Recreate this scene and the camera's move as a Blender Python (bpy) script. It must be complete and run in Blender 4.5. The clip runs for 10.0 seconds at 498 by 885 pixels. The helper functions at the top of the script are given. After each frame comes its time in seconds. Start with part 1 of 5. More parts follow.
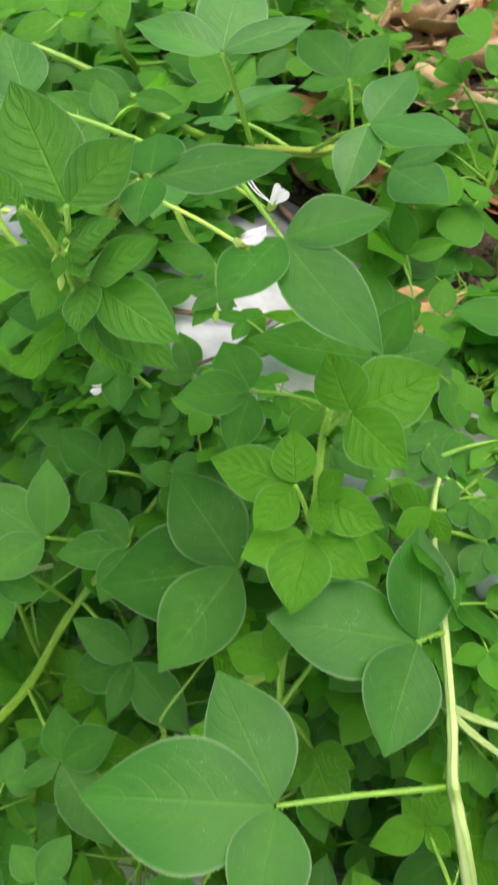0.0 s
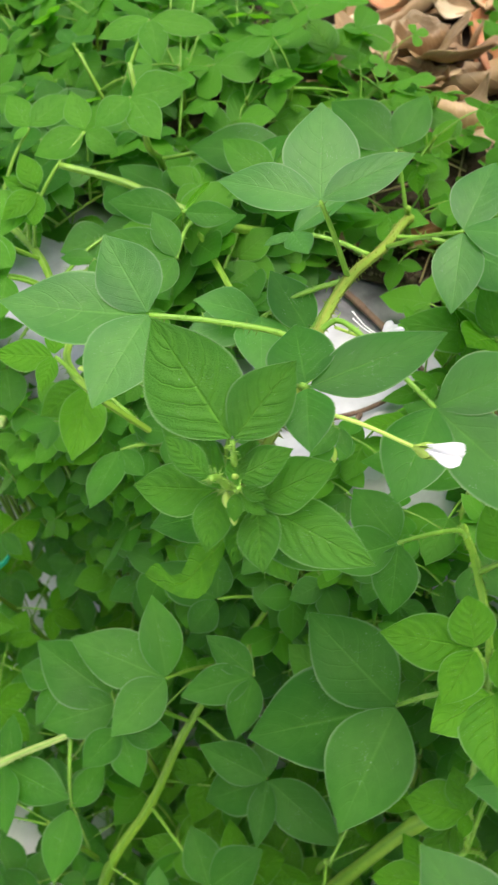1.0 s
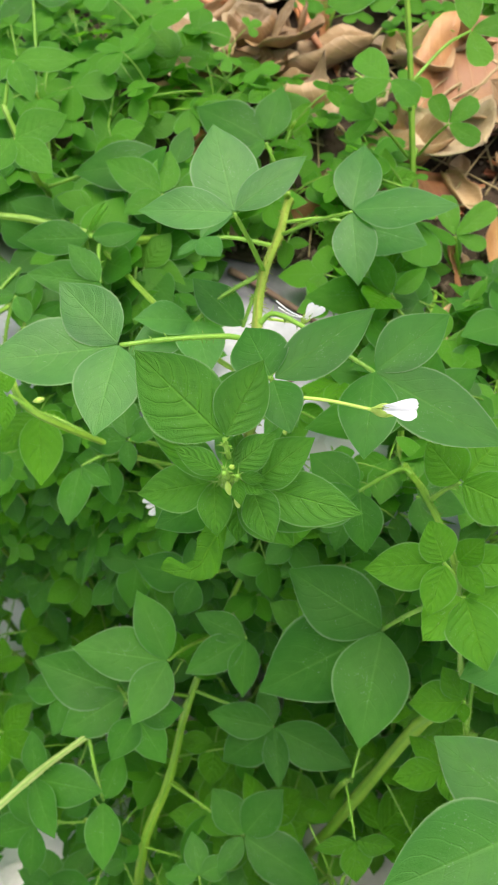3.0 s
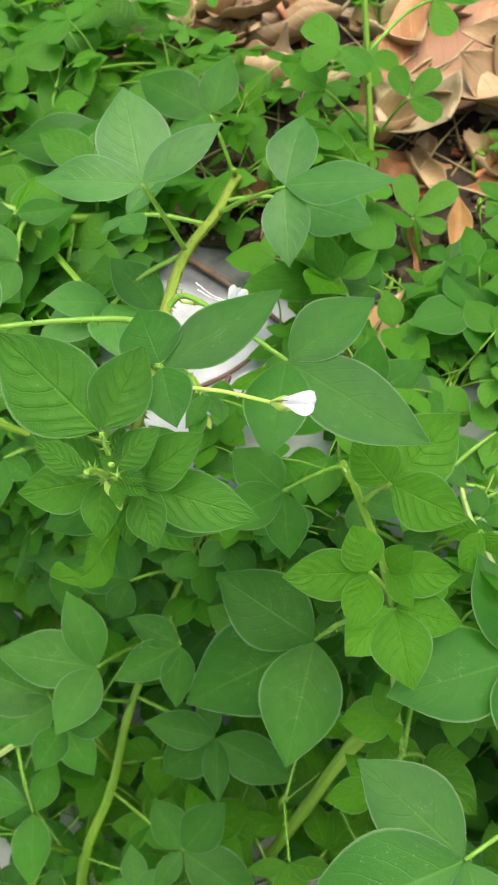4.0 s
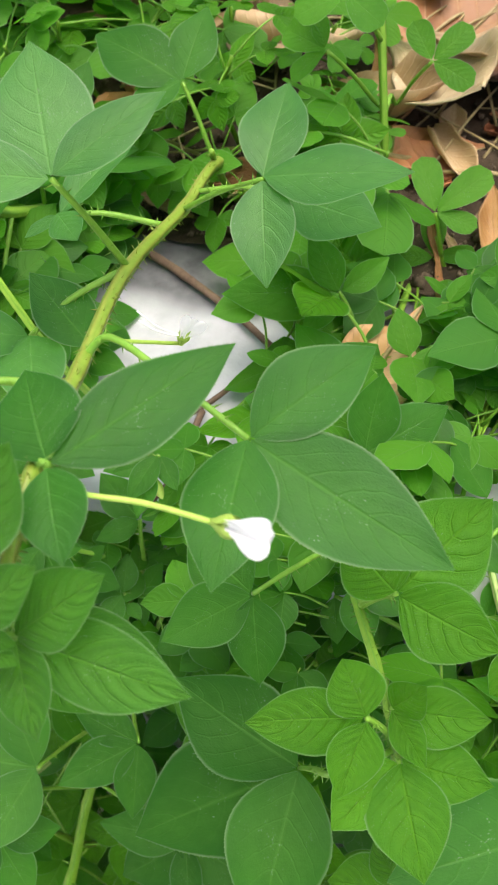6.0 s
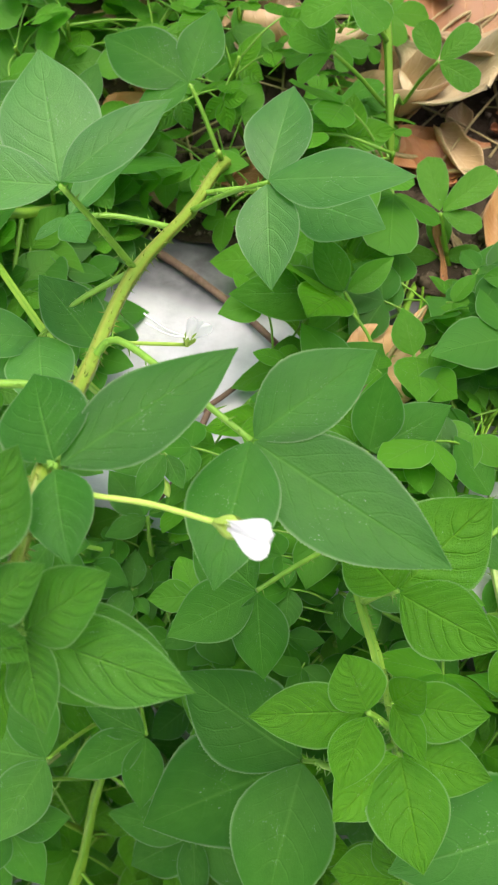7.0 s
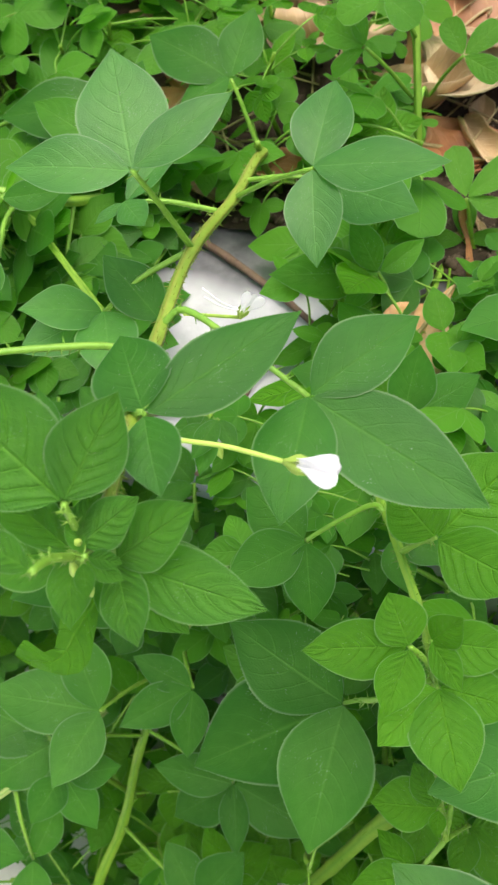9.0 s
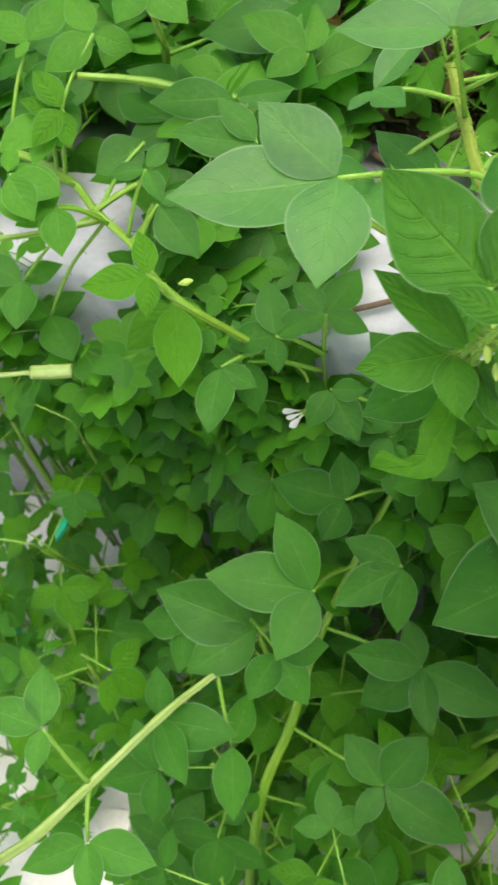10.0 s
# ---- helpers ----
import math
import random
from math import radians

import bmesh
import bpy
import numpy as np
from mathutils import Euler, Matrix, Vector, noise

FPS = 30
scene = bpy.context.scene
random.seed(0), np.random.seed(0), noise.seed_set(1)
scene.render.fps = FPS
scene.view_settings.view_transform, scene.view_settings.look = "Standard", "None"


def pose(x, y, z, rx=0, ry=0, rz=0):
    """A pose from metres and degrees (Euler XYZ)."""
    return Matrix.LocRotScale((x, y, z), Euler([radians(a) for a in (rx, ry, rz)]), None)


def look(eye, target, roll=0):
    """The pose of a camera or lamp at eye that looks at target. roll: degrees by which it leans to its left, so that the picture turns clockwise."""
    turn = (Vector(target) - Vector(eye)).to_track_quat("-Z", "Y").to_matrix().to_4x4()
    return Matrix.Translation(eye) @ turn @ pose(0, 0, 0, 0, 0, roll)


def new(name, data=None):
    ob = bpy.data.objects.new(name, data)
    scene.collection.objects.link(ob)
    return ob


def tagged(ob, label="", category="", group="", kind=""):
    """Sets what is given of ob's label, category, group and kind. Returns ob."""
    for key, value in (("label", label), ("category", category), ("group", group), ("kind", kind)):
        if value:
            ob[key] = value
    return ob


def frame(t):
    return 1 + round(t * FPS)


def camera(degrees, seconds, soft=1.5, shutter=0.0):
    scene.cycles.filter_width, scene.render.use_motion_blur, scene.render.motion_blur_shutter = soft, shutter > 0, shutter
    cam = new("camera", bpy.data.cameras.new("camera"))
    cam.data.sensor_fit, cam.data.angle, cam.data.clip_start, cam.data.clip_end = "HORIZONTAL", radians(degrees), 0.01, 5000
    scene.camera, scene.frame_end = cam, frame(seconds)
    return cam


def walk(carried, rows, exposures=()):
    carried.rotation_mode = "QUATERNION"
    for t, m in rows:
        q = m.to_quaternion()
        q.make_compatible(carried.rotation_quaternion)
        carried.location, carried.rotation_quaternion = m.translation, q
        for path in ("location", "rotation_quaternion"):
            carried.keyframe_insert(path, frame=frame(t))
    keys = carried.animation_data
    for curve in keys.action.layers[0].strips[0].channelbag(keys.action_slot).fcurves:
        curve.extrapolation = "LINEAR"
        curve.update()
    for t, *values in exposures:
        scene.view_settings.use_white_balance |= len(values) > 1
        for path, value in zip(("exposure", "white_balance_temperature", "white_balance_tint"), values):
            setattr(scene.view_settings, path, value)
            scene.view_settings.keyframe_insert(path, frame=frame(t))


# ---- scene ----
import itertools

cam = camera(32.3, 10.0, 1.7, 0.18)
PATH = [
    (0, (0.02406, 0.02394, 0.37441), (0.02372, 0.15480, 0.22316), 0.053),
    (0.5, (0.02438, 0.06063, 0.38364), (0.02112, 0.18822, 0.22966), -1.538),
    (1, (-0.00415, 0.06092, 0.39380), (-0.00027, 0.18528, 0.23721), -7.772),
    (1.5, (-0.02457, 0.05769, 0.39528), (-0.00211, 0.17401, 0.23414), -12.427),
    (2, (-0.03208, 0.05837, 0.41702), (-0.00385, 0.17093, 0.25413), -14.212),
    (2.5, (-0.02122, 0.05581, 0.41873), (0.00688, 0.16820, 0.25570), -12.566),
    (3, (-0.02023, 0.05478, 0.41384), (0.00733, 0.16755, 0.25098), -10.863),
    (3.2, (-0.01406, 0.05274, 0.41381), (0.01242, 0.16608, 0.25117), -10.843),
    (4.3, (0.00528, 0.06311, 0.38964), (0.02925, 0.17501, 0.22562), -11.340),
    (4.5, (0.01097, 0.07300, 0.38309), (0.03410, 0.18502, 0.21903), -11.518),
    (5, (0.01674, 0.08970, 0.37590), (0.03727, 0.20029, 0.21052), -12.324),
    (6.3, (0.02027, 0.09158, 0.37035), (0.03735, 0.20064, 0.20358), -13.436),
    (6.5, (0.01977, 0.09076, 0.37302), (0.03592, 0.19971, 0.20608), -13.793),
    (7, (0.02098, 0.09059, 0.37323), (0.03634, 0.19940, 0.20613), -14.159),
    (7.5, (0.02206, 0.08839, 0.37396), (0.03664, 0.19704, 0.20668), -14.510),
    (8, (0.02002, 0.08635, 0.37468), (0.03455, 0.19500, 0.20739), -14.661),
    (8.5, (0.01647, 0.08376, 0.37473), (0.02973, 0.19324, 0.20788), -15.262),
    (9, (0.01199, 0.08151, 0.38198), (0.02465, 0.19044, 0.21473), -15.553),
    (9.5, (-0.01533, 0.06947, 0.38354), (-0.00435, 0.17969, 0.21701), -16.408),
    (10, (-0.04911, 0.07304, 0.38523), (-0.03281, 0.18119, 0.21779), -14.808),
]
walk(cam, [(t, look(eye, target, roll)) for t, eye, target, roll in PATH])
# a small fixed aperture: what lies much nearer or farther than the leaves in the middle goes a little soft
cam.data.dof.use_dof, cam.data.dof.focus_distance, cam.data.dof.aperture_fstop = True, 0.135, 85.0

# ---- light: soft daylight under a bright, thinly clouded sky ----
world = bpy.data.worlds.new("sky")
scene.world = world
world.use_nodes = True
wn = world.node_tree.nodes
sky = wn.new("ShaderNodeTexSky")
sky.sky_type, sky.sun_disc = "NISHITA", False
sky.sun_elevation, sky.sun_rotation = radians(81), radians(108)
sky.air_density, sky.dust_density = 0.7, 8.0
wn["Background"].inputs["Strength"].default_value = 0.15
world.node_tree.links.new(sky.outputs["Color"], wn["Background"].inputs["Color"])
sun = new("sun", bpy.data.lights.new("sun", "SUN"))
sun.data.energy, sun.data.angle, sun.data.color = 1.0, radians(60), (1.0, 0.98, 0.90)
sun.matrix_world = look((0.3, -0.1, 2.0), (0, 0, 0))
scene.view_settings.exposure = 0.98


# ---- materials ----
def material(name):
    mat = bpy.data.materials.new(name)
    mat.use_nodes = True
    nt = mat.node_tree
    return mat, nt, nt.nodes["Principled BSDF"], nt.nodes["Material Output"]


def math_node(nt, op, a, b=0.0, c=None):
    n = nt.nodes.new("ShaderNodeMath")
    n.operation = op
    for slot, value in enumerate((a, b) if c is None else (a, b, c)):
        if isinstance(value, (int, float)):
            n.inputs[slot].default_value = value
        else:
            nt.links.new(value, n.inputs[slot])
    return n.outputs[0]


def ramp(nt, fac, *stops):
    n = nt.nodes.new("ShaderNodeValToRGB")
    while len(n.color_ramp.elements) < len(stops):
        n.color_ramp.elements.new(0.5)
    for element, (place, colour) in zip(n.color_ramp.elements, stops):
        element.position, element.color = place, (*colour, 1)
    nt.links.new(fac, n.inputs[0])
    return n.outputs[0]


def mix(nt, fac, a, b, how="MIX"):
    n = nt.nodes.new("ShaderNodeMix")
    n.data_type, n.blend_type = "RGBA", how
    for slot, value in ((0, fac), (6, a), (7, b)):
        if isinstance(value, (int, float)):
            n.inputs[slot].default_value = value
        elif isinstance(value, tuple):
            n.inputs[slot].default_value = (*value, 1)
        else:
            nt.links.new(value, n.inputs[slot])
    return n.outputs[2]


def noise_tex(nt, scale, detail=4.0, rough=0.55, coords="Object"):
    tc = nt.nodes.new("ShaderNodeTexCoord")
    n = nt.nodes.new("ShaderNodeTexNoise")
    n.inputs["Scale"].default_value, n.inputs["Detail"].default_value, n.inputs["Roughness"].default_value = scale, detail, rough
    nt.links.new(tc.outputs[coords], n.inputs["Vector"])
    return n.outputs[0]


def bump(nt, bsdf, height, strength, distance):
    n = nt.nodes.new("ShaderNodeBump")
    n.inputs["Strength"].default_value, n.inputs["Distance"].default_value = strength, distance
    nt.links.new(height, n.inputs["Height"])
    nt.links.new(n.outputs[0], bsdf.inputs["Normal"])
    return n.outputs[0]


def leaf_material(name, dark, light, vein, pale_vein, relief, gloss, glow, ribbed=0.22, spec=0.16, frost=0.0):
    """A leaflet's blade: u runs from the stalk to the tip, v across. The midrib and the arching side veins
    are fine lines, the blade is mottled, the margin is a thin pale rim, and light shines through."""
    mat, nt, bsdf, out = material(name)
    uv = nt.nodes.new("ShaderNodeUVMap")
    sep = nt.nodes.new("ShaderNodeSeparateXYZ")
    nt.links.new(uv.outputs[0], sep.inputs[0])
    u, v = sep.outputs[0], sep.outputs[1]
    across = math_node(nt, "ABSOLUTE", math_node(nt, "MULTIPLY_ADD", v, 2.0, -1.0))
    info = nt.nodes.new("ShaderNodeObjectInfo")
    mottle = noise_tex(nt, 7.0, 5.0, 0.6)
    fine = noise_tex(nt, 55.0, 3.0, 0.6)
    # side veins: they leave the midrib at an angle and bend towards the tip
    bend = math_node(nt, "MULTIPLY", math_node(nt, "POWER", across, 1.35), 0.34)
    run = math_node(nt, "SUBTRACT", u, bend)
    wob = math_node(nt, "MULTIPLY_ADD", mottle, 0.05, run)
    saw = math_node(nt, "FRACT", math_node(nt, "MULTIPLY", wob, 6.5))
    tri = math_node(nt, "ABSOLUTE", math_node(nt, "MULTIPLY_ADD", saw, 2.0, -1.0))
    side = math_node(nt, "SMOOTH_MIN", math_node(nt, "MULTIPLY", math_node(nt, "SUBTRACT", tri, 0.86), 9.0), 1.0, 0.2)
    side = math_node(nt, "MAXIMUM", side, 0.0)
    fade = math_node(nt, "SUBTRACT", 1.0, math_node(nt, "POWER", across, 2.0))
    side = math_node(nt, "MULTIPLY", side, fade)
    rib = math_node(nt, "MAXIMUM", math_node(nt, "SUBTRACT", 1.0, math_node(nt, "MULTIPLY", across, math_node(nt, "MULTIPLY_ADD", u, 18.0, 12.0))), 0.0)
    rim = math_node(nt, "MAXIMUM", math_node(nt, "MULTIPLY", math_node(nt, "SUBTRACT", across, 0.94), 12.0), 0.0)
    tone = math_node(nt, "MULTIPLY_ADD", mottle, 0.7, math_node(nt, "MULTIPLY_ADD", info.outputs["Random"], 0.5, -0.1))
    base = ramp(nt, tone, (0.22, dark), (0.72, light))
    base = mix(nt, math_node(nt, "MULTIPLY", fine, 0.16), base, vein)
    base = mix(nt, math_node(nt, "MULTIPLY", side, pale_vein), base, vein)
    base = mix(nt, math_node(nt, "MULTIPLY", math_node(nt, "MULTIPLY", fade, mottle), 0.4), base, vein)
    base = mix(nt, math_node(nt, "MULTIPLY", math_node(nt, "POWER", across, 2.5), frost), base, (dark[0] * 1.5, dark[1] * 1.2, dark[1] * 0.42))
    base = mix(nt, math_node(nt, "MULTIPLY", rib, math_node(nt, "MULTIPLY_ADD", u, -0.45, 0.8)), base, vein)
    base = mix(nt, math_node(nt, "MULTIPLY", rim, 0.8), base, (0.34, 0.48, 0.24))
    # tiny pale specks of dust and dew
    speck = noise_tex(nt, 95.0, 0.0)
    where = noise_tex(nt, 3.0, 2.0)
    dots = math_node(nt, "MULTIPLY", math_node(nt, "GREATER_THAN", speck, 0.785), math_node(nt, "GREATER_THAN", where, 0.57))
    base = mix(nt, math_node(nt, "MULTIPLY", dots, 0.65), base, (0.5, 0.6, 0.42))
    nt.links.new(base, bsdf.inputs["Base Color"])
    bsdf.inputs["Roughness"].default_value = gloss
    bsdf.inputs["Specular IOR Level"].default_value = spec
    height = math_node(nt, "ADD", math_node(nt, "MULTIPLY", side, -0.4), math_node(nt, "MULTIPLY", rib, -0.7))
    pucker = math_node(nt, "MULTIPLY", math_node(nt, "SINE", math_node(nt, "MULTIPLY", saw, 6.28)), fade)
    height = math_node(nt, "ADD", height, math_node(nt, "MULTIPLY", pucker, ribbed))
    height = math_node(nt, "ADD", height, math_node(nt, "MULTIPLY", fine, 0.5))
    normal = bump(nt, bsdf, height, relief, 0.0004)
    thin = nt.nodes.new("ShaderNodeBsdfTranslucent")
    nt.links.new(mix(nt, 0.55, base, glow), thin.inputs["Color"])
    nt.links.new(normal, thin.inputs["Normal"])
    both = nt.nodes.new("ShaderNodeMixShader")
    both.inputs[0].default_value = 0.58
    nt.links.new(bsdf.outputs[0], both.inputs[1])
    nt.links.new(thin.outputs[0], both.inputs[2])
    nt.links.new(both.outputs[0], out.inputs["Surface"])
    return mat


LEAF = leaf_material("mature_leaf", (0.020, 0.114, 0.008), (0.045, 0.190, 0.017), (0.12, 0.32, 0.045), 0.14, 0.32, 0.44, (0.13, 0.50, 0.003), 0.14, 0.22, 0.10)
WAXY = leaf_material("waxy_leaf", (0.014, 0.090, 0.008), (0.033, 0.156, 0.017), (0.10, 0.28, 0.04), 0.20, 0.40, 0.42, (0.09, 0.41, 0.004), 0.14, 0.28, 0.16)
# paler leaf with bloom; sky sheen on the upper leaves put into its colour
SKYLIT = leaf_material("skylit_leaf", (0.034, 0.150, 0.024), (0.068, 0.240, 0.042), (0.15, 0.36, 0.08), 0.14, 0.36, 0.38, (0.15, 0.52, 0.008), 0.16, 0.45, 0.35)
YOUNG = leaf_material("young_leaf", (0.044, 0.190, 0.005), (0.086, 0.296, 0.011), (0.16, 0.40, 0.03), 0.22, 0.9, 0.44, (0.16, 0.50, 0.005), 0.28, 0.24)
SHOOT = leaf_material("shoot_leaf", (0.028, 0.132, 0.009), (0.060, 0.215, 0.019), (0.14, 0.35, 0.045), 0.2, 0.9, 0.44, (0.14, 0.48, 0.006), 0.30, 0.26, 0.12)
SMALL = leaf_material("seedling_leaf", (0.046, 0.208, 0.009), (0.095, 0.314, 0.018), (0.15, 0.36, 0.05), 0.1, 0.4, 0.46, (0.15, 0.50, 0.006), 0.22, 0.2)


def plain(name, low, high, scale, rough, relief=0.3, depth=0.0004, coords="Object", spec=0.4):
    """A mottled surface: two colours, a coarse and a fine grain, and relief."""
    mat, nt, bsdf, out = material(name)
    coarse, fine = noise_tex(nt, scale, 5.0, 0.6, coords), noise_tex(nt, scale * 9, 4.0, 0.6, coords)
    tone = math_node(nt, "MULTIPLY_ADD", fine, 0.4, math_node(nt, "MULTIPLY", coarse, 0.7))
    nt.links.new(ramp(nt, tone, (0.35, low), (0.75, high)), bsdf.inputs["Base Color"])
    bsdf.inputs["Roughness"].default_value = rough
    bsdf.inputs["Specular IOR Level"].default_value = spec
    bump(nt, bsdf, tone, relief, depth)
    return mat




def stem_material(name, low, high, groove, bands):
    """A ridged stalk: u runs round it, and the grooves between its ribs have a colour of their own."""
    mat, nt, bsdf, out = material(name)
    uv = nt.nodes.new("ShaderNodeUVMap")
    sep = nt.nodes.new("ShaderNodeSeparateXYZ")
    nt.links.new(uv.outputs[0], sep.inputs[0])
    coarse, fine = noise_tex(nt, 60.0, 5.0, 0.6), noise_tex(nt, 600.0, 4.0, 0.6)
    tone = math_node(nt, "MULTIPLY_ADD", fine, 0.4, math_node(nt, "MULTIPLY", coarse, 0.7))
    saw = math_node(nt, "FRACT", math_node(nt, "MULTIPLY_ADD", sep.outputs[0], bands, math_node(nt, "MULTIPLY", coarse, 0.3)))
    tri = math_node(nt, "ABSOLUTE", math_node(nt, "MULTIPLY_ADD", saw, 2.0, -1.0))
    base = mix(nt, math_node(nt, "MULTIPLY", math_node(nt, "POWER", tri, 2.0), 0.85), ramp(nt, tone, (0.35, low), (0.75, high)), groove)
    nt.links.new(base, bsdf.inputs["Base Color"])
    bsdf.inputs["Roughness"].default_value = 0.45
    bsdf.inputs["Specular IOR Level"].default_value = 0.4
    bump(nt, bsdf, math_node(nt, "SUBTRACT", tone, tri), 0.4, 0.0004)
    return mat


STEM = stem_material("green_stem", (0.12, 0.27, 0.016), (0.24, 0.39, 0.040), (0.09, 0.22, 0.015), 4.0)
STEM_RED = stem_material("sunburnt_stem", (0.14, 0.25, 0.02), (0.24, 0.35, 0.045), (0.19, 0.20, 0.03), 4.0)
STEM_PALE = stem_material("pale_stem", (0.22, 0.31, 0.08), (0.38, 0.46, 0.18), (0.12, 0.27, 0.03), 5.0)
PETIOLE = plain("leaf_stalk", (0.10, 0.25, 0.02), (0.20, 0.38, 0.04), 80, 0.45)
CALYX = plain("calyx_green", (0.25, 0.42, 0.05), (0.40, 0.55, 0.10), 90, 0.5)
SOIL = plain("dark_soil", (0.020, 0.015, 0.010), (0.085, 0.062, 0.042), 45, 0.95, 0.9, 0.003, spec=0.1)
CRUMB = plain("soil_crumb", (0.025, 0.018, 0.012), (0.17, 0.13, 0.09), 120, 0.95, 0.6, 0.001, spec=0.1)
TWIG = plain("dry_twig", (0.09, 0.055, 0.038), (0.20, 0.13, 0.09), 120, 0.8)
STRAW = plain("dry_grass", (0.22, 0.17, 0.07), (0.42, 0.34, 0.17), 150, 0.7)
PLASTIC = plain("green_plastic", (0.01, 0.30, 0.16), (0.02, 0.42, 0.24), 40, 0.35)
WHITE_BITS = plain("white_scraps", (0.60, 0.58, 0.55), (0.80, 0.78, 0.75), 60, 0.8)


def petal_material():
    mat, nt, bsdf, out = material("white_petal")
    tone = noise_tex(nt, 300.0, 3.0)
    nt.links.new(ramp(nt, tone, (0.3, (0.84, 0.84, 0.84)), (0.7, (0.90, 0.90, 0.90))), bsdf.inputs["Base Color"])
    bsdf.inputs["Roughness"].default_value = 0.5
    thin = nt.nodes.new("ShaderNodeBsdfTranslucent")
    thin.inputs["Color"].default_value = (0.86, 0.87, 0.85, 1)
    both = nt.nodes.new("ShaderNodeMixShader")
    both.inputs[0].default_value = 0.35
    nt.links.new(bsdf.outputs[0], both.inputs[1])
    nt.links.new(thin.outputs[0], both.inputs[2])
    nt.links.new(both.outputs[0], out.inputs["Surface"])
    return mat


PETAL = petal_material()


def dead_leaf_material(name, a, b, c):
    """A fallen leaf: papery, with a ribbed vein pattern and darker blotches."""
    mat, nt, bsdf, out = material(name)
    uv = nt.nodes.new("ShaderNodeUVMap")
    sep = nt.nodes.new("ShaderNodeSeparateXYZ")
    nt.links.new(uv.outputs[0], sep.inputs[0])
    across = math_node(nt, "ABSOLUTE", math_node(nt, "MULTIPLY_ADD", sep.outputs[1], 2.0, -1.0))
    saw = math_node(nt, "FRACT", math_node(nt, "MULTIPLY", math_node(nt, "SUBTRACT", sep.outputs[0], math_node(nt, "MULTIPLY", across, 0.3)), 11.0))
    tri = math_node(nt, "ABSOLUTE", math_node(nt, "MULTIPLY_ADD", saw, 2.0, -1.0))
    side = math_node(nt, "MAXIMUM", math_node(nt, "MULTIPLY", math_node(nt, "SUBTRACT", tri, 0.8), 5.0), 0.0)
    rib = math_node(nt, "MAXIMUM", math_node(nt, "SUBTRACT", 1.0, math_node(nt, "MULTIPLY", across, 18.0)), 0.0)
    info = nt.nodes.new("ShaderNodeObjectInfo")
    big, fine = noise_tex(nt, 30.0, 5.0, 0.65), noise_tex(nt, 260.0, 4.0, 0.6)
    tone = math_node(nt, "MULTIPLY_ADD", big, 1.15, math_node(nt, "MULTIPLY_ADD", info.outputs["Random"], 0.4, -0.32))
    base = ramp(nt, tone, (0.25, a), (0.5, b), (0.8, c))
    base = mix(nt, math_node(nt, "MULTIPLY", fine, 0.25), base, a)
    base = mix(nt, math_node(nt, "MULTIPLY", math_node(nt, "MAXIMUM", side, rib), 0.14), base, c)
    nt.links.new(base, bsdf.inputs["Base Color"])
    bsdf.inputs["Roughness"].default_value = 0.50
    height = math_node(nt, "ADD", math_node(nt, "MULTIPLY", math_node(nt, "MAXIMUM", side, rib), 0.35), math_node(nt, "MULTIPLY", fine, 0.8))
    bump(nt, bsdf, height, 0.6, 0.0006)
    return mat


DEAD_TAN = dead_leaf_material("tan_dead_leaf", (0.20, 0.12, 0.05), (0.40, 0.27, 0.13), (0.58, 0.45, 0.27))
DEAD_PALE = dead_leaf_material("pale_dead_leaf", (0.18, 0.120, 0.055), (0.43, 0.325, 0.17), (0.70, 0.60, 0.41))
DEAD_ORANGE = dead_leaf_material("orange_dead_leaf", (0.24, 0.10, 0.030), (0.47, 0.255, 0.090), (0.60, 0.42, 0.22))
DEAD_RUST = dead_leaf_material("rusty_dead_leaf", (0.20, 0.065, 0.025), (0.42, 0.17, 0.06), (0.56, 0.33, 0.16))


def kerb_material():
    """White paint on concrete, worn; the shade along the edge next to the soil (local y past the middle) is painted in
    as a wavy grey band.
    """
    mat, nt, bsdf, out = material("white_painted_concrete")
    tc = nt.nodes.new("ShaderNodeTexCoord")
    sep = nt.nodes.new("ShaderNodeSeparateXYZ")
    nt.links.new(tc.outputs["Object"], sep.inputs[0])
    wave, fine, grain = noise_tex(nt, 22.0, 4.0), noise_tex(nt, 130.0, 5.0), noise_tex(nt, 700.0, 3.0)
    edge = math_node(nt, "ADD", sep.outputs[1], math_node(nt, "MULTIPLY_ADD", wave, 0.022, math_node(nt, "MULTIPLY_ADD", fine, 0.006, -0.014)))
    # mask of the grey band: shade along the soil side, put into the colour
    shade_band = nt.nodes.new("ShaderNodeMapRange")
    shade_band.interpolation_type = "SMOOTHSTEP"
    nt.links.new(edge, shade_band.inputs[0])
    shade_band.inputs[1].default_value, shade_band.inputs[2].default_value = 0.047, 0.056
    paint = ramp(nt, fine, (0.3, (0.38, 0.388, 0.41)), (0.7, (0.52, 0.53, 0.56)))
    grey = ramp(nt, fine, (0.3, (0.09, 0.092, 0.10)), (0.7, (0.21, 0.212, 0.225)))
    base = mix(nt, shade_band.outputs[0], paint, grey)
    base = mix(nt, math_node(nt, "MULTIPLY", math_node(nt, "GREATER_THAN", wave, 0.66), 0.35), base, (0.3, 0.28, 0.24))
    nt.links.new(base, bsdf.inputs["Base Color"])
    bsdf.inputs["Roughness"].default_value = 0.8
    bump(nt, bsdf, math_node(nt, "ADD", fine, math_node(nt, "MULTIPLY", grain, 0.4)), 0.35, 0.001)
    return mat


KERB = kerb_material()
